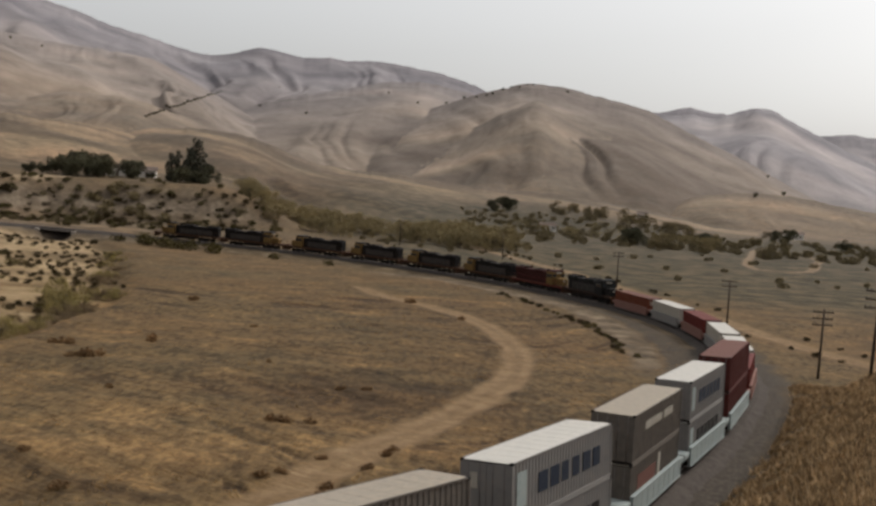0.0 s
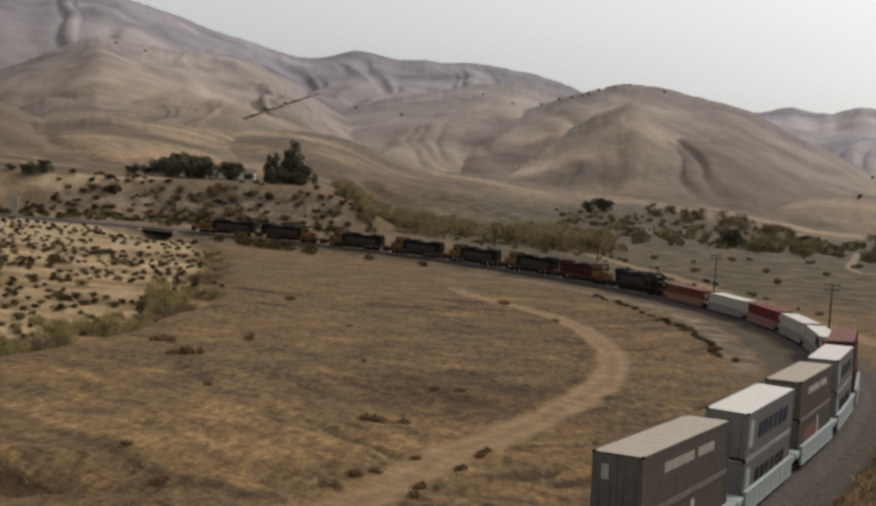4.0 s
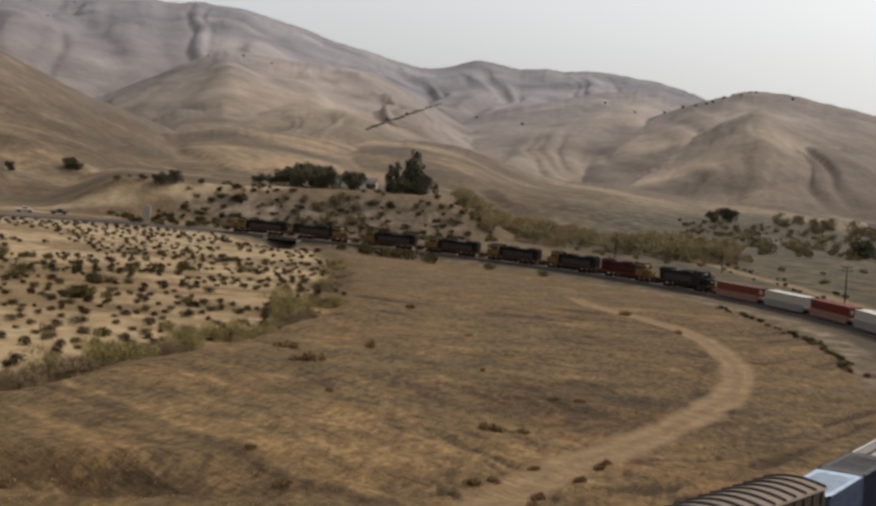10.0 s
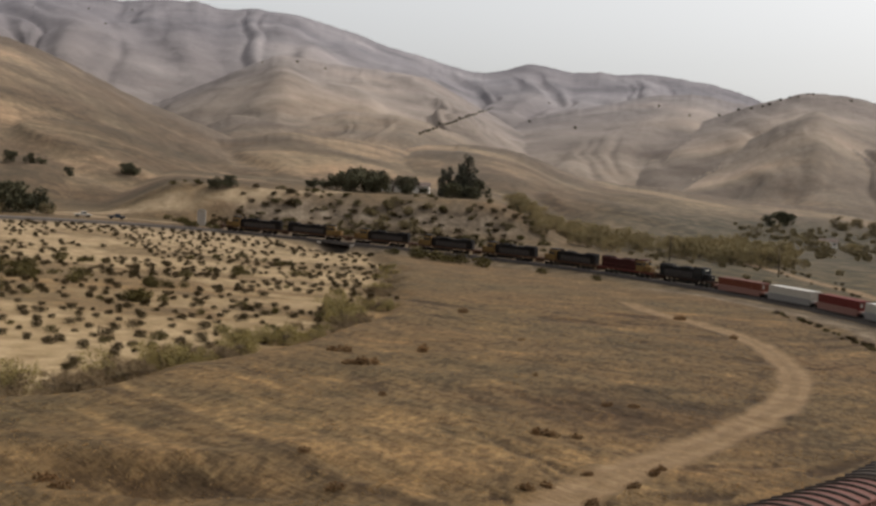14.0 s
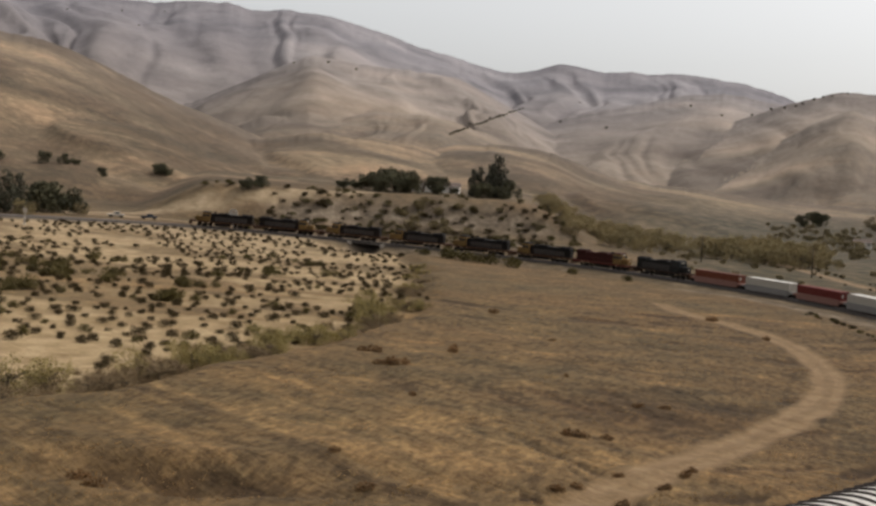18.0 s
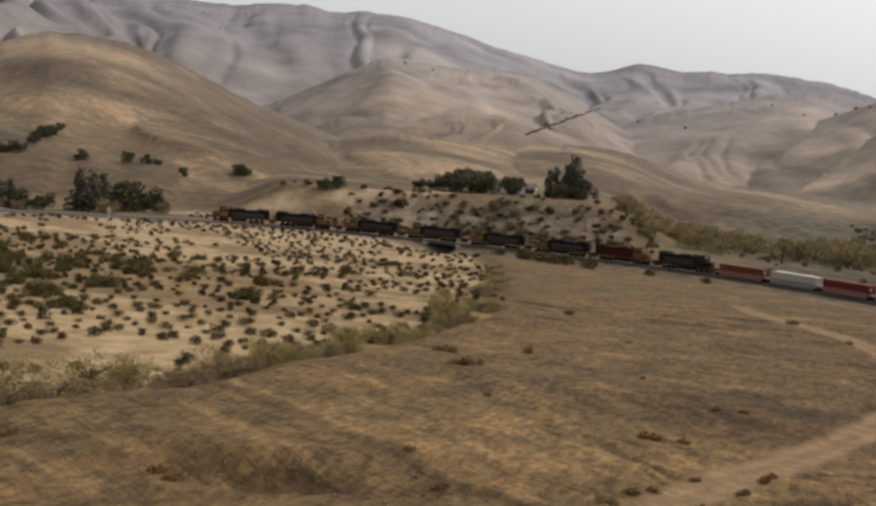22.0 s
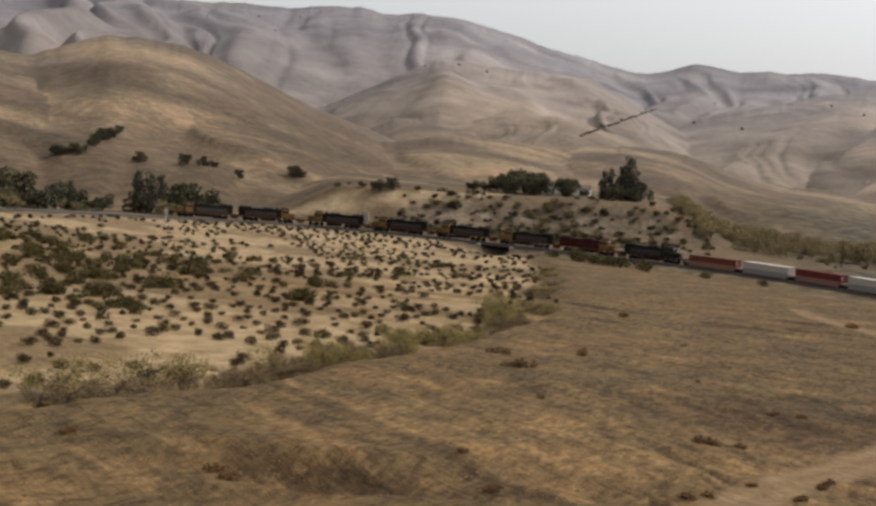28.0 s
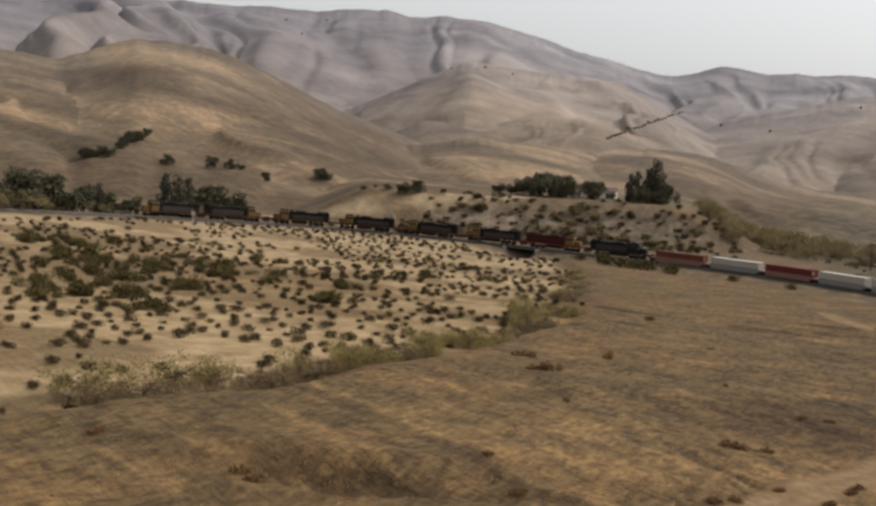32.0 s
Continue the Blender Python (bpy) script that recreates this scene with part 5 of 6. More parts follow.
def spots(azel):
    """Where lines of sight from the hilltop (azimuth, elevation) first meet the ground."""
    rr = 60 * np.exp(np.linspace(0, 1, 700) * math.log(4400 / 60))
    out = []
    for az, el in azel:
        x, y = rr * math.sin(radians(az)), rr * math.cos(radians(az))
        z = ground_height(x, y)[0]
        up = np.degrees(np.arctan2(z - EYE, rr))
        k = np.argmax((up >= el) & (rr > 340))
        out.append((x[k], y[k], z[k]) if up[k] >= el else None)
    return out


def plant(proto, x, y, size, turn, sink=0.05, z=None):
    c = copy_thing(proto, pose(x, y, (height(x, y) if z is None else z) - sink, 0, 0, turn))
    c.scale = (size, size, size * (0.85 + 0.3 * ((turn * 7) % 10) / 10))
    return c


def blob_set(rng, n, w, h, z0, r):
    return [(rng.uniform(-w, w), rng.uniform(-w, w), z0 + rng.random() * h, r * rng.uniform(0.7, 1.25), r * rng.uniform(0.6, 1.0)) for _ in range(n)]


def woodland():
    rng = random.Random(21)
    oak = [tree("oak_tree", "dense dark green tree on dry ground", "tree", blob_set(random.Random(s), 16, 3.0, 5.2, 1.2, 1.9), M_OAK, 1700, 0.42, s, 0.3, "trees of the valley") for s in (1, 2, 3)]
    gum = [tree("gum_tree", "tall dark ragged gum tree on dry ground", "tree", [(rng.uniform(-2.4, 2.4) * (1 - k / 20), rng.uniform(-2.4, 2.4) * (1 - k / 20), 1.2 + k * 0.85, 2.5 - k * 0.1, 1.4) for k in range(14)], M_EUC, 1700, 0.42, s, 0.32, "trees of the valley") for s in (4, 5)]
    cot = [tree("cottonwood_tree", "thin yellow-green cottonwood in spring leaf", "tree", blob_set(random.Random(s), 26, 3.2, 4.6, 0.6, 1.15), M_COTTON, 1500, 0.2, s, 0.16, "trees of the valley", 0.3, 0.2) for s in (6, 7, 8)]
    wil = [tree("willow_bush", "sparse yellow-green willow on the wash bank", "bush", blob_set(random.Random(s), 22, 1.9, 1.9, 0.35, 0.6), M_WILLOW, 2000, 0.075, s, 0.07, "willows on the bank", 0.2, 0.1) for s in (9, 10, 11)]
    used = set()

    def put(kinds, x, y, size, z=None):
        p = rng.choice(kinds)
        turn = rng.uniform(0, 360)
        if p not in used:
            used.add(p)
            p.matrix_basis = pose(x, y, (height(x, y) if z is None else z) - 0.1, 0, 0, turn)
            p.scale = (size,) * 3
            return p
        return plant(p, x, y, size, turn, 0.1, z)

    def at(az, r):
        return r * math.sin(radians(az)), r * math.cos(radians(az))
    # on the bluff
    def to_top(kinds, az, r, el, full):
        x, y = at(az, r)
        put(kinds, x, y, (EYE + r * math.tan(radians(el)) - height(x, y)) / full)
    for az, r, el in ((-19.85, 420, 0.72), (-19.3, 424, 0.68), (-18.7, 424, 0.9), (-18.2, 420, 1.12), (-17.75, 428, 1.3), (-17.3, 422, 1.42), (-16.85, 426, 1.25), (-16.5, 418, 1.05), (-17.0, 416, 0.85), (-18.0, 415, 0.85),
                      (-15.35, 424, 1.08), (-15.1, 430, 1.0), (-14.3, 436, 0.6), (-12.9, 416, 0.95), (-11.9, 416, 0.9), (-11.55, 424, 1.1)):
        to_top(oak, az, r, el, 7.6)
    for az, r, el in ((-13.35, 426, 1.6), (-13.1, 428, 1.7), (-12.45, 424, 2.0), (-12.2, 428, 2.35), (-12.6, 430, 1.5)):
        to_top(gum, az, r, el, 13.4)
    # behind the track where it leaves the valley
    for az, r, s in ((-46, 322, 1.4), (-44.8, 318, 1.4), (-43.6, 325, 1.4), (-42.6, 322, 1.4), (-41.6, 330, 1.35), (-40.8, 326, 1.3), (-39.6, 338, 1.2), (-38.7, 342, 0.7), (-37.9, 346, 0.7), (-34.4, 362, 1.2), (-33.9, 368, 1.3), (-33.2, 370, 1.1), (-32.6, 372, 0.7), (-47.5, 320, 1.1)):
        put(oak, *at(az, r), s)
    for az, r, s in ((-36.4, 352, 0.95), (-35.8, 350, 1.05), (-35.2, 354, 0.85), (-39.4, 334, 0.7)):
        put(gum, *at(az, r), s)
    for az, r, s in ((-44.2, 312, 0.9), (-42.2, 316, 0.9), (-40.2, 328, 0.8), (-35.0, 346, 0.8)):
        put(cot, *at(az, r), s)
    # cottonwoods and brush along the creek beyond the bend
    for k in range(125):
        az = rng.uniform(-10.0, 4.0)
        put(cot, *at(az, rng.uniform(366, 430) - 3 * az), rng.uniform(0.75, 1.35))
    grey = [tree("cottonwood_tree", "bare grey-brown cottonwood along the creek", "tree", blob_set(random.Random(s), 22, 3.0, 4.2, 0.6, 1.2), M_BRUSH, 1300, 0.22, s, 0.16, "trees of the valley", 0.2, 0.2) for s in (14, 15)]
    for k in range(34):
        az = rng.uniform(2, 14)
        put(cot + grey, *at(az, rng.uniform(450, 620)), rng.uniform(0.5, 0.95))
    for k in range(46):
        az = rng.uniform(5.5, 12.5)
        put(grey, *at(az, rng.uniform(640, 720)), rng.uniform(0.6, 1.15))
    for az, r, s in ((-45.6, 314, 1.15), (-44.2, 312, 1.3), (-43.2, 316, 1.25), (-42.0, 318, 1.1), (-41.0, 322, 0.9), (-39.0, 330, 0.75), (-34.9, 348, 0.85), (-32.4, 362, 0.7),
                     (10.7, 455, 0.9), (11.1, 458, 1.1), (11.4, 462, 0.8), (6.6, 520, 0.9), (7.0, 524, 1.0), (13.9, 470, 0.8), (15.9, 430, 0.8), (16.3, 434, 0.9), (12.6, 540, 0.8), (16.0, 700, 0.9)):
        put(grey, *at(az, r), s)
    for az, r, s in ((2.6, 640, 0.8), (3.1, 646, 1.0), (3.5, 640, 0.9), (16.4, 640, 0.8), (17.0, 650, 1.0), (9.5, 470, 0.9), (9.9, 474, 0.8), (19.5, 560, 0.8), (13, 520, 0.8)):
        put(oak, *at(az, r), s)
    # lone oaks on the slopes and crests
    far = [(-28.75, 0.15), (-28.5, 0.15), (-37.3, 1.7), (-37.6, 1.5), (-37.8, 1.4), (-38.1, 1.3), (-38.4, 1.1), (-38.6, 0.95), (-39.05, 0.6), (-39.4, 0.6), (-39.7, 0.55), (-40.0, 0.5), (-40.2, 0.45), (-36.3, 0.4), (-34.15, 0.38), (-33.3, 0.4), (-32.8, 0.4), (-31.5, -0.05), (-28.9, 0.25), (-24.56, -0.4), (-23.9, -0.2),
           (-9.3, 4.1), (-8.4, 5.0), (-7.0, 3.9), (-3.0, 5.2), (-1.5, 4.8), (2.7, 5.75), (3.1, 5.85), (3.5, 5.9), (3.9, 6.05), (4.2, 6.05), (5.9, 5.8), (0.8, 5.2), (1.4, 5.3), (-0.1, 4.9), (1.9, 5.4), (2.2, 5.5), (-21, 6.2), (-22.7, 6.1), (-19.6, 6.0), (-31, 7.8), (-29, 8.0), (-33.5, 7.6), (-30.2, 7.2), (15.8, 2.2), (15.3, 1.2), (16.6, 1.4)]
    far += [(-14.7 + 0.16 * k, 3.15 + 0.068 * k) for k in range(23)]
    for p in spots(far):
        if p:
            r = math.hypot(p[0], p[1])
            put(oak, p[0], p[1], rng.uniform(0.65, 0.95) * (0.75 if r < 800 else 0.5), p[2])
    # willows along the bank of the wash
    dry = [tree("willow_bush", "leafless grey-brown willow thicket on the wash bank", "bush", blob_set(random.Random(s), 22, 2.0, 1.5, 0.3, 0.55), M_THICKET, 1900, 0.075, s, 0.06, "willows on the bank", 0.1, 0.1) for s in (12, 13)]
    for k in range(140):
        t = rng.random() ** 1.25
        i = t * (len(BANK) - 14) + 4
        q = BANK[int(i)]
        near = 1 - t
        put(wil if fbm(np.array([i / 2.5]), np.array([0.5]), 2, 77)[0] > 0.5 else dry, q[0] - rng.uniform(0.3, 5.5), q[1] + rng.uniform(-3, 3), rng.uniform(0.55, 1.0) * (1.0 if near > 0.4 else 0.62))
    for x, y, s in ((-57.5, 69.6, 1.25), (-56.4, 72, 1.1), (-55.6, 78.4, 1.3), (-54, 81, 1.2), (-50.5, 90, 1.1), (-51, 157, 1.5), (-50, 152, 1.4), (-52.5, 160, 1.5), (-48, 148, 1.2), (-47.5, 112, 1.0), (-48, 103, 1.0), (-49, 97, 1.0), (-46.5, 122, 1.0)):
        put(wil, x, y, s)


def shrub_mesh(material, seed, w=0.9, h=0.6, count=300, size=0.095):
    r = random.Random(seed)
    blobs = [(r.uniform(-w * 0.42, w * 0.42), r.uniform(-w * 0.42, w * 0.42), h * r.uniform(0.25, 0.6), w * r.uniform(0.4, 0.62), h * r.uniform(0.4, 0.6)) for _ in range(6)]
    return leaves_mesh("shrub", blobs, count, size, material, seed, 0.2)


def scrubland():
    rng = random.Random(33)
    sage = [shrub_mesh(M_SAGE, s, 0.9, 0.85, 420, 0.085) for s in (1, 2, 3, 4)]
    olive = [shrub_mesh(M_OLIVE, s, 1.15, 0.95, 330, 0.12) for s in (5, 6, 7)]
    brush = [shrub_mesh(M_BRUSH, s, 1.15, 0.95, 240, 0.16) for s in (15, 16, 17)]
    russet = [shrub_mesh(M_RUSSET, s, 0.9, 0.65) for s in (8, 9)]

    def put(meshes, x, y, s, label, cat="shrub", group="desert shrubs", z=None):
        ob = new("shrub", rng.choice(meshes))
        ob.matrix_basis = pose(x, y, (height(x, y) if z is None else z) - 0.06, 0, 0, rng.uniform(0, 360))
        ob.scale = (s * rng.uniform(0.85, 1.25), s * rng.uniform(0.85, 1.25), s * rng.uniform(0.8, 1.15))
        return tagged(ob, label, cat, group)
    # wash shrubs, each a thing
    n = 0
    xs = np.array([(rng.uniform(-195, -44), rng.uniform(60, 306)) for _ in range(5600)])
    gz, sand, road, gravel_and_shadow, far = ground_height(xs[:, 0], xs[:, 1])
    dist, foot, side = near_line(xs[:, 0], xs[:, 1], COARSE, COARSE_ARC)
    clump = fbm(xs[:, 0] / 11, xs[:, 1] / 11, 2, 55)
    rest, taken = [], {}
    for (x, y), z, sd, d, cl, sid in zip(xs, gz, sand, dist, clump, side):
        if sd < 0.15 or d < 8 or sid > 0 or math.degrees(math.atan2(x, y)) < -47 or cl < 0.4:
            continue
        cell = (int(x // 3.6), int(y // 3.6))
        if cell in taken:
            continue
        taken[cell] = 1
        x, y = (cell[0] + 0.5) * 3.6 + rng.uniform(-1.1, 1.1), (cell[1] + 0.5) * 3.6 + rng.uniform(-1.1, 1.1)
        r = math.hypot(x, y)
        if r < 105 and rng.random() < 0.72:
            continue
        if n < 150 and (r < 190 or rng.random() < 0.2):
            put(sage if rng.random() < 0.8 else olive, x, y, rng.uniform(0.65, 1.3), "dark dry sagebrush on pale sand")
            n += 1
        else:
            rest.append((x, y))
    rest = np.array(rest[:1300])
    rest = np.column_stack([rest, ground_height(rest[:, 0], rest[:, 1])[0]])
    verts, faces = [], []
    base = [np.array([v.co for v in m.vertices]) for m in sage]
    for x, y, z in rest:
        b = base[rng.randrange(4)]
        a, s = rng.uniform(0, 6.28), rng.uniform(0.6, 1.3)
        q = b * s @ np.array([[math.cos(a), math.sin(a), 0], [-math.sin(a), math.cos(a), 0], [0, 0, 1]]) + np.array([x, y, z - 0.05])
        verts.append(q)
    v = np.concatenate(verts)
    me = bpy.data.meshes.new("far_sagebrush")
    me.from_pydata(v.tolist(), [], np.arange(len(v)).reshape(-1, 4).tolist())
    me.materials.append(M_SAGE)
    tagged(new("far_sagebrush", me), "scattered dark sagebrush over pale sand", "shrubs", kind="stuff")
    # larger olive scrub in the wash
    for cx, cy, k, sp in ((-79, 150, 4, 2.0), (-122, 142, 12, 12), (-121, 162, 16, 12), (-112, 172, 10, 9), (-105, 120, 6, 5), (-90, 119, 4, 3), (-150, 178, 10, 10), (-160, 190, 12, 12), (-165, 200, 8, 10), (-92, 212, 6, 8), (-100, 245, 6, 10)):
        for _ in range(k):
            put(olive, cx + rng.gauss(0, sp), cy + rng.gauss(0, sp * 0.6), rng.uniform(1.1, 1.9), "grey-green scrub in the sandy wash", group="wash scrub")
    tall = [shrub_mesh(M_OLIVE, s, 1.3, 1.5, 520, 0.12) for s in (21, 22, 23)]
    for cx, cy, k, sp in ((-165, 183, 4, 3), (-161, 190, 3, 3), (-139, 172, 5, 3.5), (-135, 178, 4, 3), (-114, 126, 3, 2), (-105, 123, 3, 2), (-98, 128, 3, 1.6), (-102, 145, 4, 2), (-126, 186, 5, 4), (-126, 207, 4, 5), (-90, 171, 4, 1.3), (-86, 173, 2, 1.2), (-150, 172, 5, 5), (-117, 150, 4, 5)):
        for _ in range(k):
            put(tall, cx + rng.gauss(0, sp), cy + rng.gauss(0, sp * 0.7), rng.uniform(0.9, 1.5), "tall grey-green bush in the sandy wash", "bush", "wash bushes")
    # dark bushes at the embankment's foot
    for x, y, s in ((-74, 296, 3.6), (-70, 292, 3.4), (-78, 298, 3.2), (-62, 288, 3.2), (-57, 287, 3.0), (-66, 290, 3.0), (-40, 280, 1.8), (-84, 299, 2.4), (-26, 270, 1.6)):
        put(olive, x, y, s, "dark green bush at the embankment's foot", "bush", "embankment bushes")
    # field bushes
    for x, y, s in ((-36.8, 114.9, 1.5), (-37.8, 114, 1.1), (-30, 121, 1.4), (-32.5, 106.4, 1.3), (-33.6, 106, 1.0), (-31.6, 107.6, 1.0), (-10.4, 82.8, 1.1), (-11.6, 83, 0.8), (-8.6, 83.5, 0.8), (-35.1, 166.3, 1.3), (-9.6, 66.7, 0.75), (-8.5, 68.1, 0.7), (-5.7, 66, 0.75), (-5.8, 63.4, 0.7),
                    (-3.6, 70.9, 0.8), (-2.6, 74.5, 0.9), (-7.7, 99.3, 0.7), (-5.5, 99.6, 0.7), (-6.5, 72.1, 0.6), (-3.9, 185.3, 1.4), (3.9, 163.6, 1.1), (-2.0, 76, 0.7), (-20, 62, 0.9), (-36, 58, 1.1), (-34, 56, 0.9), (-24, 68, 0.7), (-47, 58, 1.0), (-26, 92, 0.6), (-16, 112, 0.6), (-22, 140, 0.7)):
        put(russet, x, y, s, "dry reddish-brown bush in the field", "bush", "field bushes")
    for k in range(40):
        t = k / 39
        x = np.interp(t, [0, 0.2, 0.4, 0.6, 0.8, 1], [11.5, 17, 20.5, 23, 24.4, 24.0])
        y = np.interp(t, [0, 0.2, 0.4, 0.6, 0.8, 1], [218, 200, 183, 170, 155, 139])
        put(olive + sage, x + rng.uniform(-1, 1), y + rng.uniform(-1.5, 1.5), rng.uniform(0.45, 0.95), "dark bush along the service ledge", "bush", "ledge bushes")
    # joined scrub on the bluff face, the valley floor, the roadside
    def spread(name, pts, meshes, lo, hi, label):
        pts = np.array(pts)
        zz = ground_height(pts[:, 0], pts[:, 1])[0]
        shapes = [np.array([v.co for v in m.vertices]) for m in meshes]
        vs = []
        for (px, py), pz in zip(pts, zz):
            a, sc = rng.uniform(0, 6.28), rng.uniform(lo, hi)
            vs.append(rng.choice(shapes) * sc @ np.array([[math.cos(a), math.sin(a), 0], [-math.sin(a), math.cos(a), 0], [0, 0, 1]]) + np.array([px, py, pz - 0.05]))
        vs = np.concatenate(vs)
        mesh = bpy.data.meshes.new(name)
        mesh.from_pydata(vs.tolist(), [], np.arange(len(vs)).reshape(-1, 4).tolist())
        mesh.materials.append(meshes[0].materials[0])
        tagged(new(name, mesh), label, "shrubs", kind="stuff")

    def fan(a0, a1, r0, r1, count):
        out = []
        for _ in range(count):
            az, r = radians(rng.uniform(a0, a1)), rng.uniform(r0, r1)
            out.append((r * math.sin(az), r * math.cos(az)))
        return out
    spread("bluff_scrub", fan(-25, -9, 356, 398, 150), sage, 0.8, 2.4, "dark scrub on the eroded bluff")
    spread("bluff_scrub", fan(-22, -9, 352, 402, 85), brush, 0.8, 1.9, "grey-green brush on the eroded bluff")
    spread("bluff_scrub", fan(-17.0, -13.5, 380, 404, 14), brush, 1.6, 2.8, "tall grey-green brush below the bluff's trees")
    spread("bluff_scrub", fan(-27, -8, 345, 410, 120), olive, 0.8, 2.0, "olive scrub on the eroded bluff")
    spread("valley_scrub", fan(-4, 21, 285, 520, 80), brush, 0.8, 1.7, "dull scrub on the valley floor")
    spread("creek_brush", fan(1, 21, 440, 640, 220), brush, 1.4, 3.2, "grey-green brush along the creek")
    side_pts = []
    for k in range(70):
        q = ROAD_RIGHT[int(rng.random() * (len(ROAD_RIGHT) - 1))]
        if q[1] > 105:
            side_pts.append((q[0] + rng.choice((-4.2, 4.4)) + rng.uniform(-1, 1), q[1] + rng.uniform(-3, 3)))
    spread("roadside_weeds", side_pts, sage, 0.5, 1.1, "dark weeds beside the dirt road")


def grass_mesh(name, pts, tall, blades, material, seed, label):
    """Tufts of narrow upright blades at given points (n, 3)."""
    rng = np.random.default_rng(seed)
    n = len(pts) * blades
    c = np.repeat(pts, blades, 0) + np.column_stack([rng.normal(0, 0.13, (n, 2)), np.full(n, -0.03)])
    a = rng.uniform(0, 2 * np.pi, n)
    h = tall * rng.uniform(0.45, 1.2, n)
    w = 0.035 + 0.03 * rng.random(n)
    lean = rng.normal(0, 0.35, (n, 2)) * h[:, None]
    dx, dy = np.cos(a) * w, np.sin(a) * w
    v = np.stack([c - np.column_stack([dx, dy, 0 * dx]), c + np.column_stack([dx, dy, 0 * dx]), c + np.column_stack([lean, h])], 1).reshape(-1, 3)
    me = bpy.data.meshes.new(name)
    me.from_pydata(v.tolist(), [], np.arange(n * 3).reshape(-1, 3).tolist())
    me.materials.append(material)
    return tagged(new(name, me), label, "grass", kind="stuff")


def grassland():
    rng = np.random.default_rng(8)
    n = 60000
    r = 38 + 190 * rng.random(n) ** 1.25
    az = np.radians(rng.uniform(-47, 23, n))
    x, y = r * np.sin(az), r * np.cos(az)
    z, sand, road, gravel_and_shadow, far = ground_height(x, y)
    dist, foot, side = near_line(x, y, COARSE, COARSE_ARC)
    band = fbm((x * 0.94 + y * 0.34) / 7.0, (y * 0.94 - x * 0.34) / 1.7, 3, 71)
    keep = (side < 0) & (dist > 5) & (sand < 0.2) & (road < 0.25) & (band > 0.5)
    pts = np.column_stack([x, y, z])
    k = np.flatnonzero(keep)
    dark = fbm(x / 9, y / 9, 2, 72) > 0.5
    grass_mesh("dry_grass", pts[k[dark[k]]][:1500], 0.12, 5, M_STRAW_DARK, 1, "dull dry grass tufts over the field")
    grass_mesh("dry_grass", pts[k[~dark[k]]][:3500], 0.12, 5, M_STRAW, 2, "pale golden dry grass tufts over the field")
    n = 30000
    r = 34 + 95 * rng.random(n)
    az = np.radians(rng.uniform(8, 24, n))
    x, y = r * np.sin(az), r * np.cos(az)
    z, sand, road, gravel_and_shadow, far = ground_height(x, y)
    dist, foot, side = near_line(x, y, COARSE, COARSE_ARC)
    keep = (side > 0) & (dist > 5.0) & (dist < 34) & (y < 150) & (fbm(x / 1.3, y / 1.3, 2, 73) + 0.035 * (dist - 9) > 0.36)
    pts = np.column_stack([x, y, z])[keep][:12000]
    grass_mesh("hillside_grass", pts[::2], 0.5, 7, M_STRAW_HILL, 3, "tall brown dry grass on the near hillside")
    grass_mesh("hillside_grass", pts[1::2], 0.42, 7, M_STRAW_PALE, 4, "pale golden dry grass on the near hillside")


woodland()
scrubland()
grassland()


# ---- posts, buildings, bridge ----
def utility_pole(x, y, tall, arms, lean=0.0):
    e = empty("utility_pole", "dark weathered wooden pole with crossarms", "utility pole", "poles beside the track")
    part("pole", tube(B(), (0, 0, -0.6), (0, 0, tall), 0.16, 0.11, 9), M_WOODPOLE, e)
    for k in range(arms):
        z = tall - 0.35 - 0.75 * k
        arm = part("crossarm", box(B(), -1.3, 1.3, 0.09, 0.2, z - 0.07, z + 0.07, 0.01), M_WOODPOLE, e)
        for i in range(6):
            if i not in (2, 3):
                xx = -1.2 + i * 0.48
                part("insulator", tube(B(), (xx, 0.145, z + 0.07), (xx, 0.145, z + 0.24), 0.045, 0.03, 7), M_GLASS, arm)
    e.matrix_basis = pose(x, y, height(x, y), 0, 0, 12) @ pose(0, 0, 0, 0, lean, 0)
    return e


for px, py, tall, arms, lean in ((39.6, 102.3, 8.2, 3, 2), (44.4, 130.2, 8.0, 3, 1), (45.9, 178.3, 8.0, 2, 0), (39.3, 248.2, 7.8, 2, 0), (18, 318, 7.8, 2, -1), (-12, 352, 7.8, 2, 0)):
    utility_pole(px, py, tall, arms, lean)

M_CONCRETE = mat("old_concrete", (0.38, 0.34, 0.29), 0.9, dirt=(0.2, 0.17, 0.14), dirt_amt=0.6)
M_STUCCO = mat("pale_stucco", (0.6, 0.56, 0.5), 0.85, dirt=(0.4, 0.35, 0.3), dirt_amt=0.4)
M_SHINGLE = mat("brown_shingle", (0.13, 0.1, 0.085), 0.9)


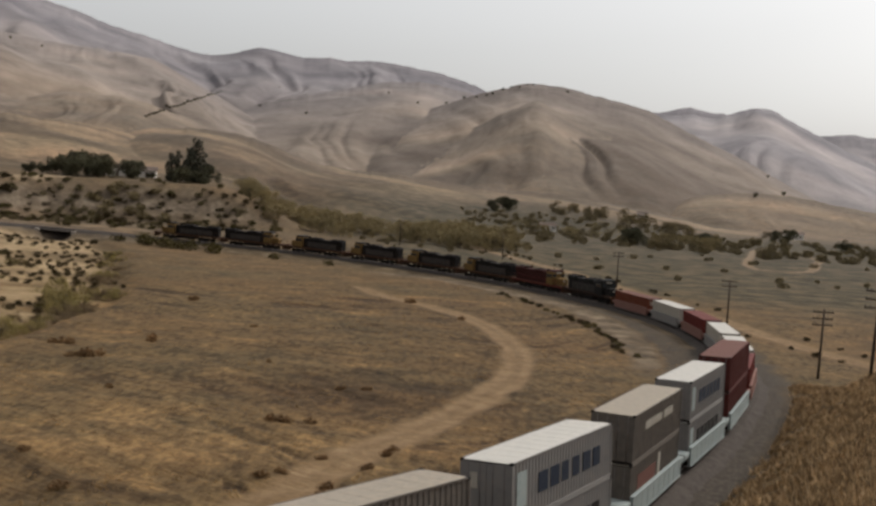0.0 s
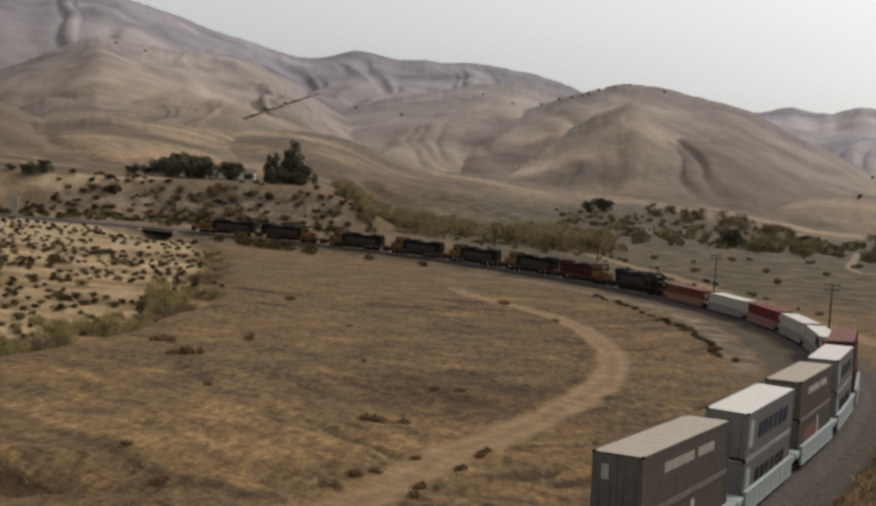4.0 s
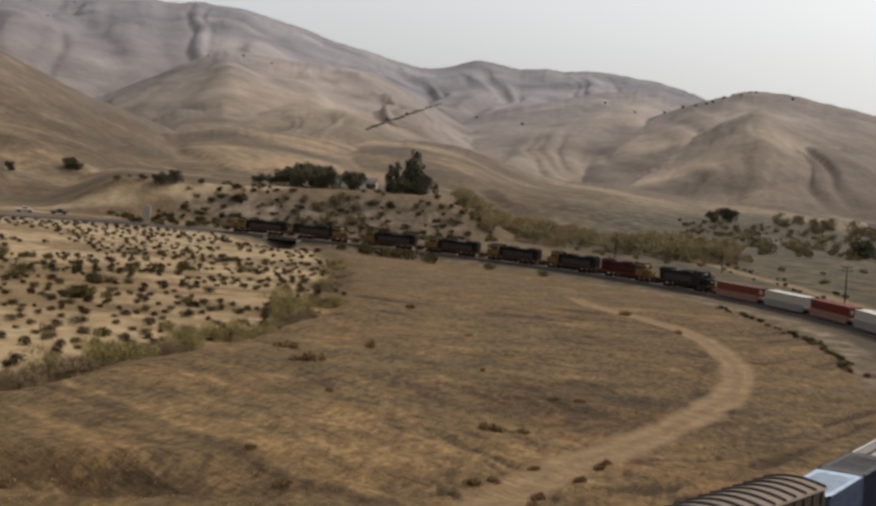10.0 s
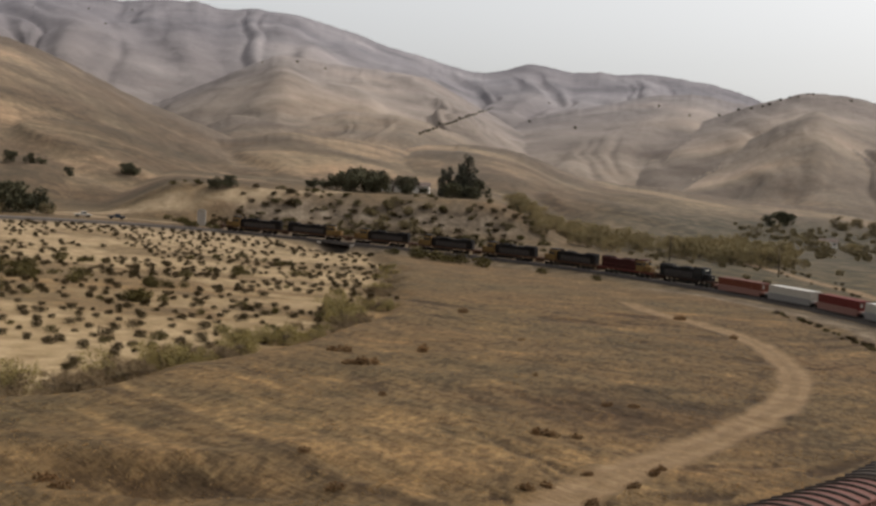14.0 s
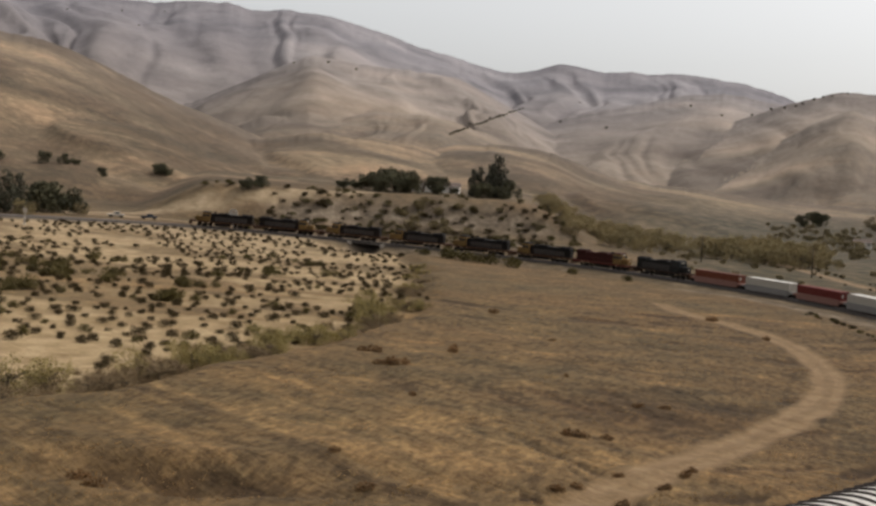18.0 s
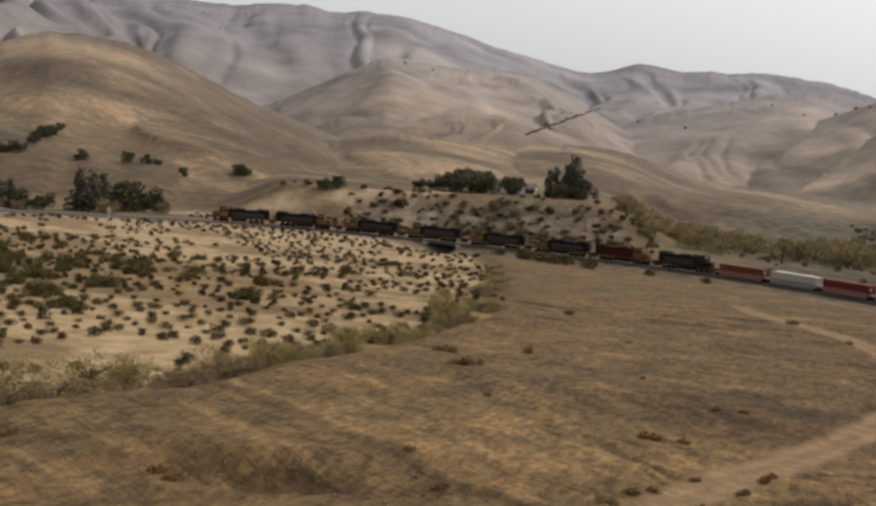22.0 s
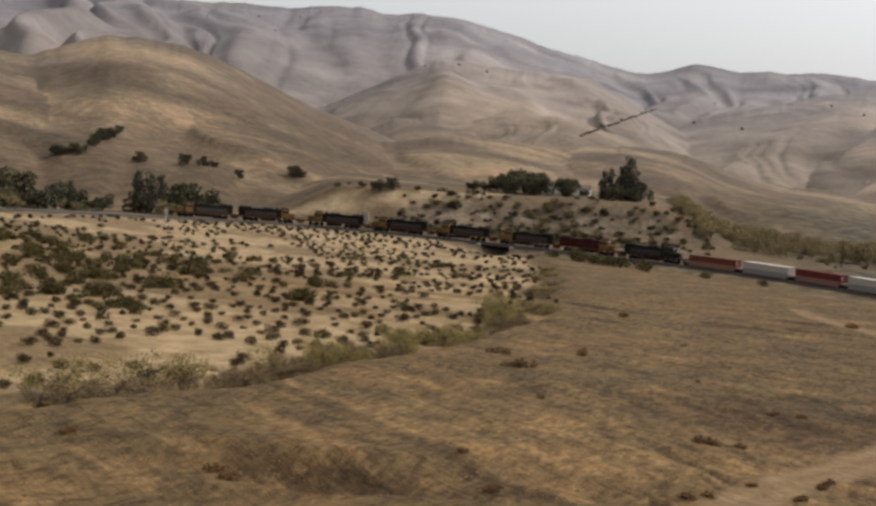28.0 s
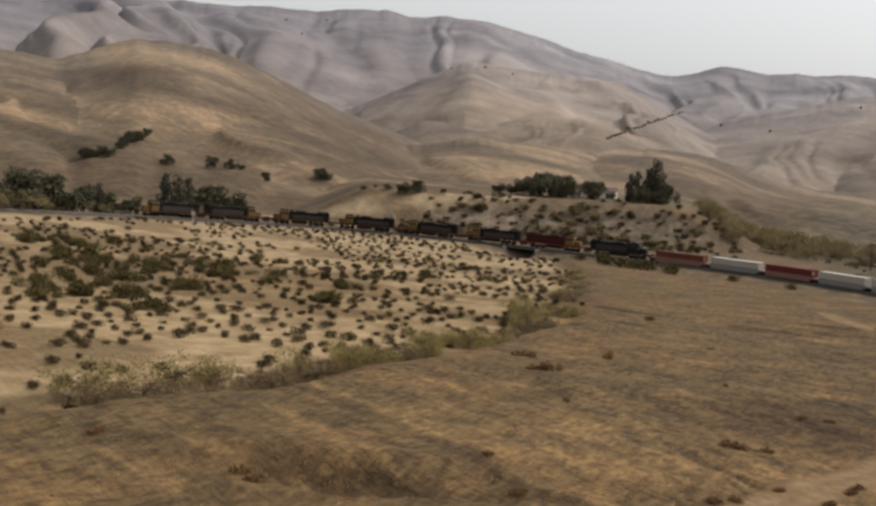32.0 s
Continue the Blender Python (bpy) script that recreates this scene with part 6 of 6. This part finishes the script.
def bridge():
    """A short girder bridge where the track crosses the wash."""
    s = float(ARC[np.argmin(np.hypot(LINE[:, 0] - BRIDGE[0], LINE[:, 1] - BRIDGE[1] - 3.5))])
    e = tagged(new("railway_bridge"), "short dark girder bridge under the track", "bridge", kind="structure")
    e.matrix_basis = car_pose(s, 10)
    for sd in (-1, 1):
        part("girder", box(B(), -5.2, 5.2, sd * 1.9 - 0.12, sd * 1.9 + 0.12, -1.1, -0.12, 0.03), M_BLACK, e)
    part("deck", box(B(), -5.2, 5.2, -1.8, 1.8, -0.5, -0.25, 0.02), M_TIE, e)
    for sx in (-1, 1):
        part("abutment", box(B(), min(sx * 4.6, sx * 5.8), max(sx * 4.6, sx * 5.8), -2.6, 2.9, -3.6, -0.4, 0.08), M_CONCRETE, e)
        part("wing_wall", box(B(), min(sx * 5.2, sx * 9.0), max(sx * 5.2, sx * 9.0), 2.3, 2.8, -3.2, -1.3, 0.1), M_CONCRETE, e)
    # added dark sheet across the opening, stands for the shade under the track
    part("opening_shade_panel", box(B(), -4.6, 4.6, -1.7, -1.4, -3.6, -0.6, 0.02), M_TIE, e)


bridge()


def house(x, y, w, d, h, turn, label):
    e = empty("farm_house", label, "house", "farm buildings")
    part("wall", box(B(), -w / 2, w / 2, -d / 2, d / 2, -0.5, h, 0.03), M_STUCCO, e)
    bm = B()
    v = [bm.verts.new(c) for c in ((-w / 2 - 0.4, -d / 2 - 0.4, h), (w / 2 + 0.4, -d / 2 - 0.4, h), (w / 2 + 0.4, d / 2 + 0.4, h), (-w / 2 - 0.4, d / 2 + 0.4, h), (-w / 2 - 0.4, 0, h + 1.6), (w / 2 + 0.4, 0, h + 1.6))]
    for q in ((0, 1, 5, 4), (2, 3, 4, 5), (1, 2, 5), (3, 0, 4), (3, 2, 1, 0)):
        bm.faces.new([v[i] for i in q])
    part("roof", bm, M_SHINGLE, e)
    for i in range(3):
        xx = -w / 2 + w * (i + 0.5) / 3
        if i == 1:
            part("door", box(B(), xx - 0.5, xx + 0.5, -d / 2 - 0.03, -d / 2 + 0.02, 0, 2.05, 0.01), M_SHINGLE, e)
        else:
            wn = part("window", box(B(), xx - 0.6, xx + 0.6, -d / 2 - 0.03, -d / 2 + 0.02, 0.9, 2.0, 0.01), M_WHITE, e)
            part("pane", box(B(), xx - 0.5, xx + 0.5, -d / 2 - 0.04, -d / 2, 1.0, 1.9), M_GLASS, wn)
    e.matrix_basis = pose(x, y, height(x, y), 0, 0, turn)
    return e


def at_az(az, r):
    return r * math.sin(radians(az)), r * math.cos(radians(az))


house(*at_az(-15.9, 440), 8, 6, 2.6, 18, "pale stucco farm house among trees on the bluff")
house(*at_az(-14.5, 446), 7, 5, 2.6, 10, "pale stucco farm shed among trees on the bluff")
house(*at_az(10.0, 740), 7, 5, 2.5, -8, "pale farm house beyond the creek trees")
house(*at_az(17.2, 720), 12, 8, 3, -15, "pale farm house in the far valley")
house(*at_az(5.4, 560), 8, 5, 2.4, -5, "pale farm shed beside the creek trees")
house(*at_az(-42.8, 330), 12, 7, 2.8, 40, "pale farm house under trees beside the track")


def portal(x, y):
    """A narrow concrete arch: two legs, a rounded head and a shallow back panel."""
    e = empty("concrete_portal", "narrow pale concrete arch beside the track", "portal")
    for sd in (-1, 1):
        part("leg", box(B(), min(sd * 0.75, sd * 1.3), max(sd * 0.75, sd * 1.3), -0.3, 0.3, -0.5, 4.1, 0.06), M_CONCRETE, e)
        part("footing", box(B(), min(sd * 0.6, sd * 1.5), max(sd * 0.6, sd * 1.5), -0.5, 0.5, -0.6, 0.25, 0.05), M_CONCRETE, e)
    bm = B()
    rows = []
    for k in range(13):
        a = math.pi * k / 12
        ring = [(0.75 * math.cos(a), -0.3), (1.3 * math.cos(a), -0.3), (1.3 * math.cos(a), 0.3), (0.75 * math.cos(a), 0.3)]
        lift = [0.55 * math.sin(a), 1.05 * math.sin(a), 1.05 * math.sin(a), 0.55 * math.sin(a)]
        rows.append([bm.verts.new((px, py, 4.1 + pz)) for (px, py), pz in zip(ring, lift)])
    for p, q in zip(rows[:-1], rows[1:]):
        for i in range(4):
            bm.faces.new((p[i], p[(i + 1) % 4], q[(i + 1) % 4], q[i]))
    bmesh.ops.recalc_face_normals(bm, faces=bm.faces[:])
    part("head", bm, M_CONCRETE, e)
    part("back_panel", box(B(), -0.75, 0.75, 0.1, 0.24, -0.4, 4.3, 0.02), M_CONCRETE, e)
    e.matrix_basis = pose(x, y, height(x, y), 0, 0, 20)


portal(-153.0, 325.0)


def marker_post(x, y):
    e = empty("marker_post", "pale wooden marker post beside the track", "post")
    part("post", box(B(), -0.16, 0.16, -0.16, 0.16, -0.5, 4.2, 0.03), M_CONCRETE, e)
    part("sign_plate", box(B(), -0.5, 0.5, -0.24, -0.17, 3.0, 4.1, 0.02), M_CONCRETE, e, "pale blank plate")
    part("base", box(B(), -0.4, 0.4, -0.4, 0.4, -0.5, 0.2, 0.04), M_CONCRETE, e)
    e.matrix_basis = pose(x, y, height(x, y), 0, 0, 30)


marker_post(-176.0, 252.0)


def pickup(x, y, turn, m, label):
    e = empty("pickup_truck", label, "vehicle", "parked vehicles")
    part("body", box(B(), -2.5, 2.5, -0.9, 0.9, 0.45, 1.0, 0.12), m, e)
    cab = part("cab", box(B(), -0.6, 1.2, -0.82, 0.82, 1.0, 1.7, 0.12, 0.12), m, e)
    part("window", box(B(), -0.45, 1.0, -0.86, 0.86, 1.1, 1.55, 0.05, 0.1), M_GLASS, cab)
    for wx in (-1.6, 1.6):
        for sd in (-1, 1):
            part("wheel", tube(B(), (wx, sd * 0.75, 0.36), (wx, sd * 0.95, 0.36), 0.36, 0.36, 14), M_BLACK, e)
    e.matrix_basis = pose(x, y, height(x, y) + 0.02, 0, 0, turn)


pickup(-178, 318, 35, M_NAVY, "dark pickup truck parked beside the track")
pickup(-186, 312, 45, M_WHITE, "white pickup truck parked beside the track")


def motions():
    for thing, back, length, local in MOVERS:
        walk(thing, [(float(k), car_pose(NOSE_S + SPEED * k - back, length) @ local) for k in range(33)])


motions()
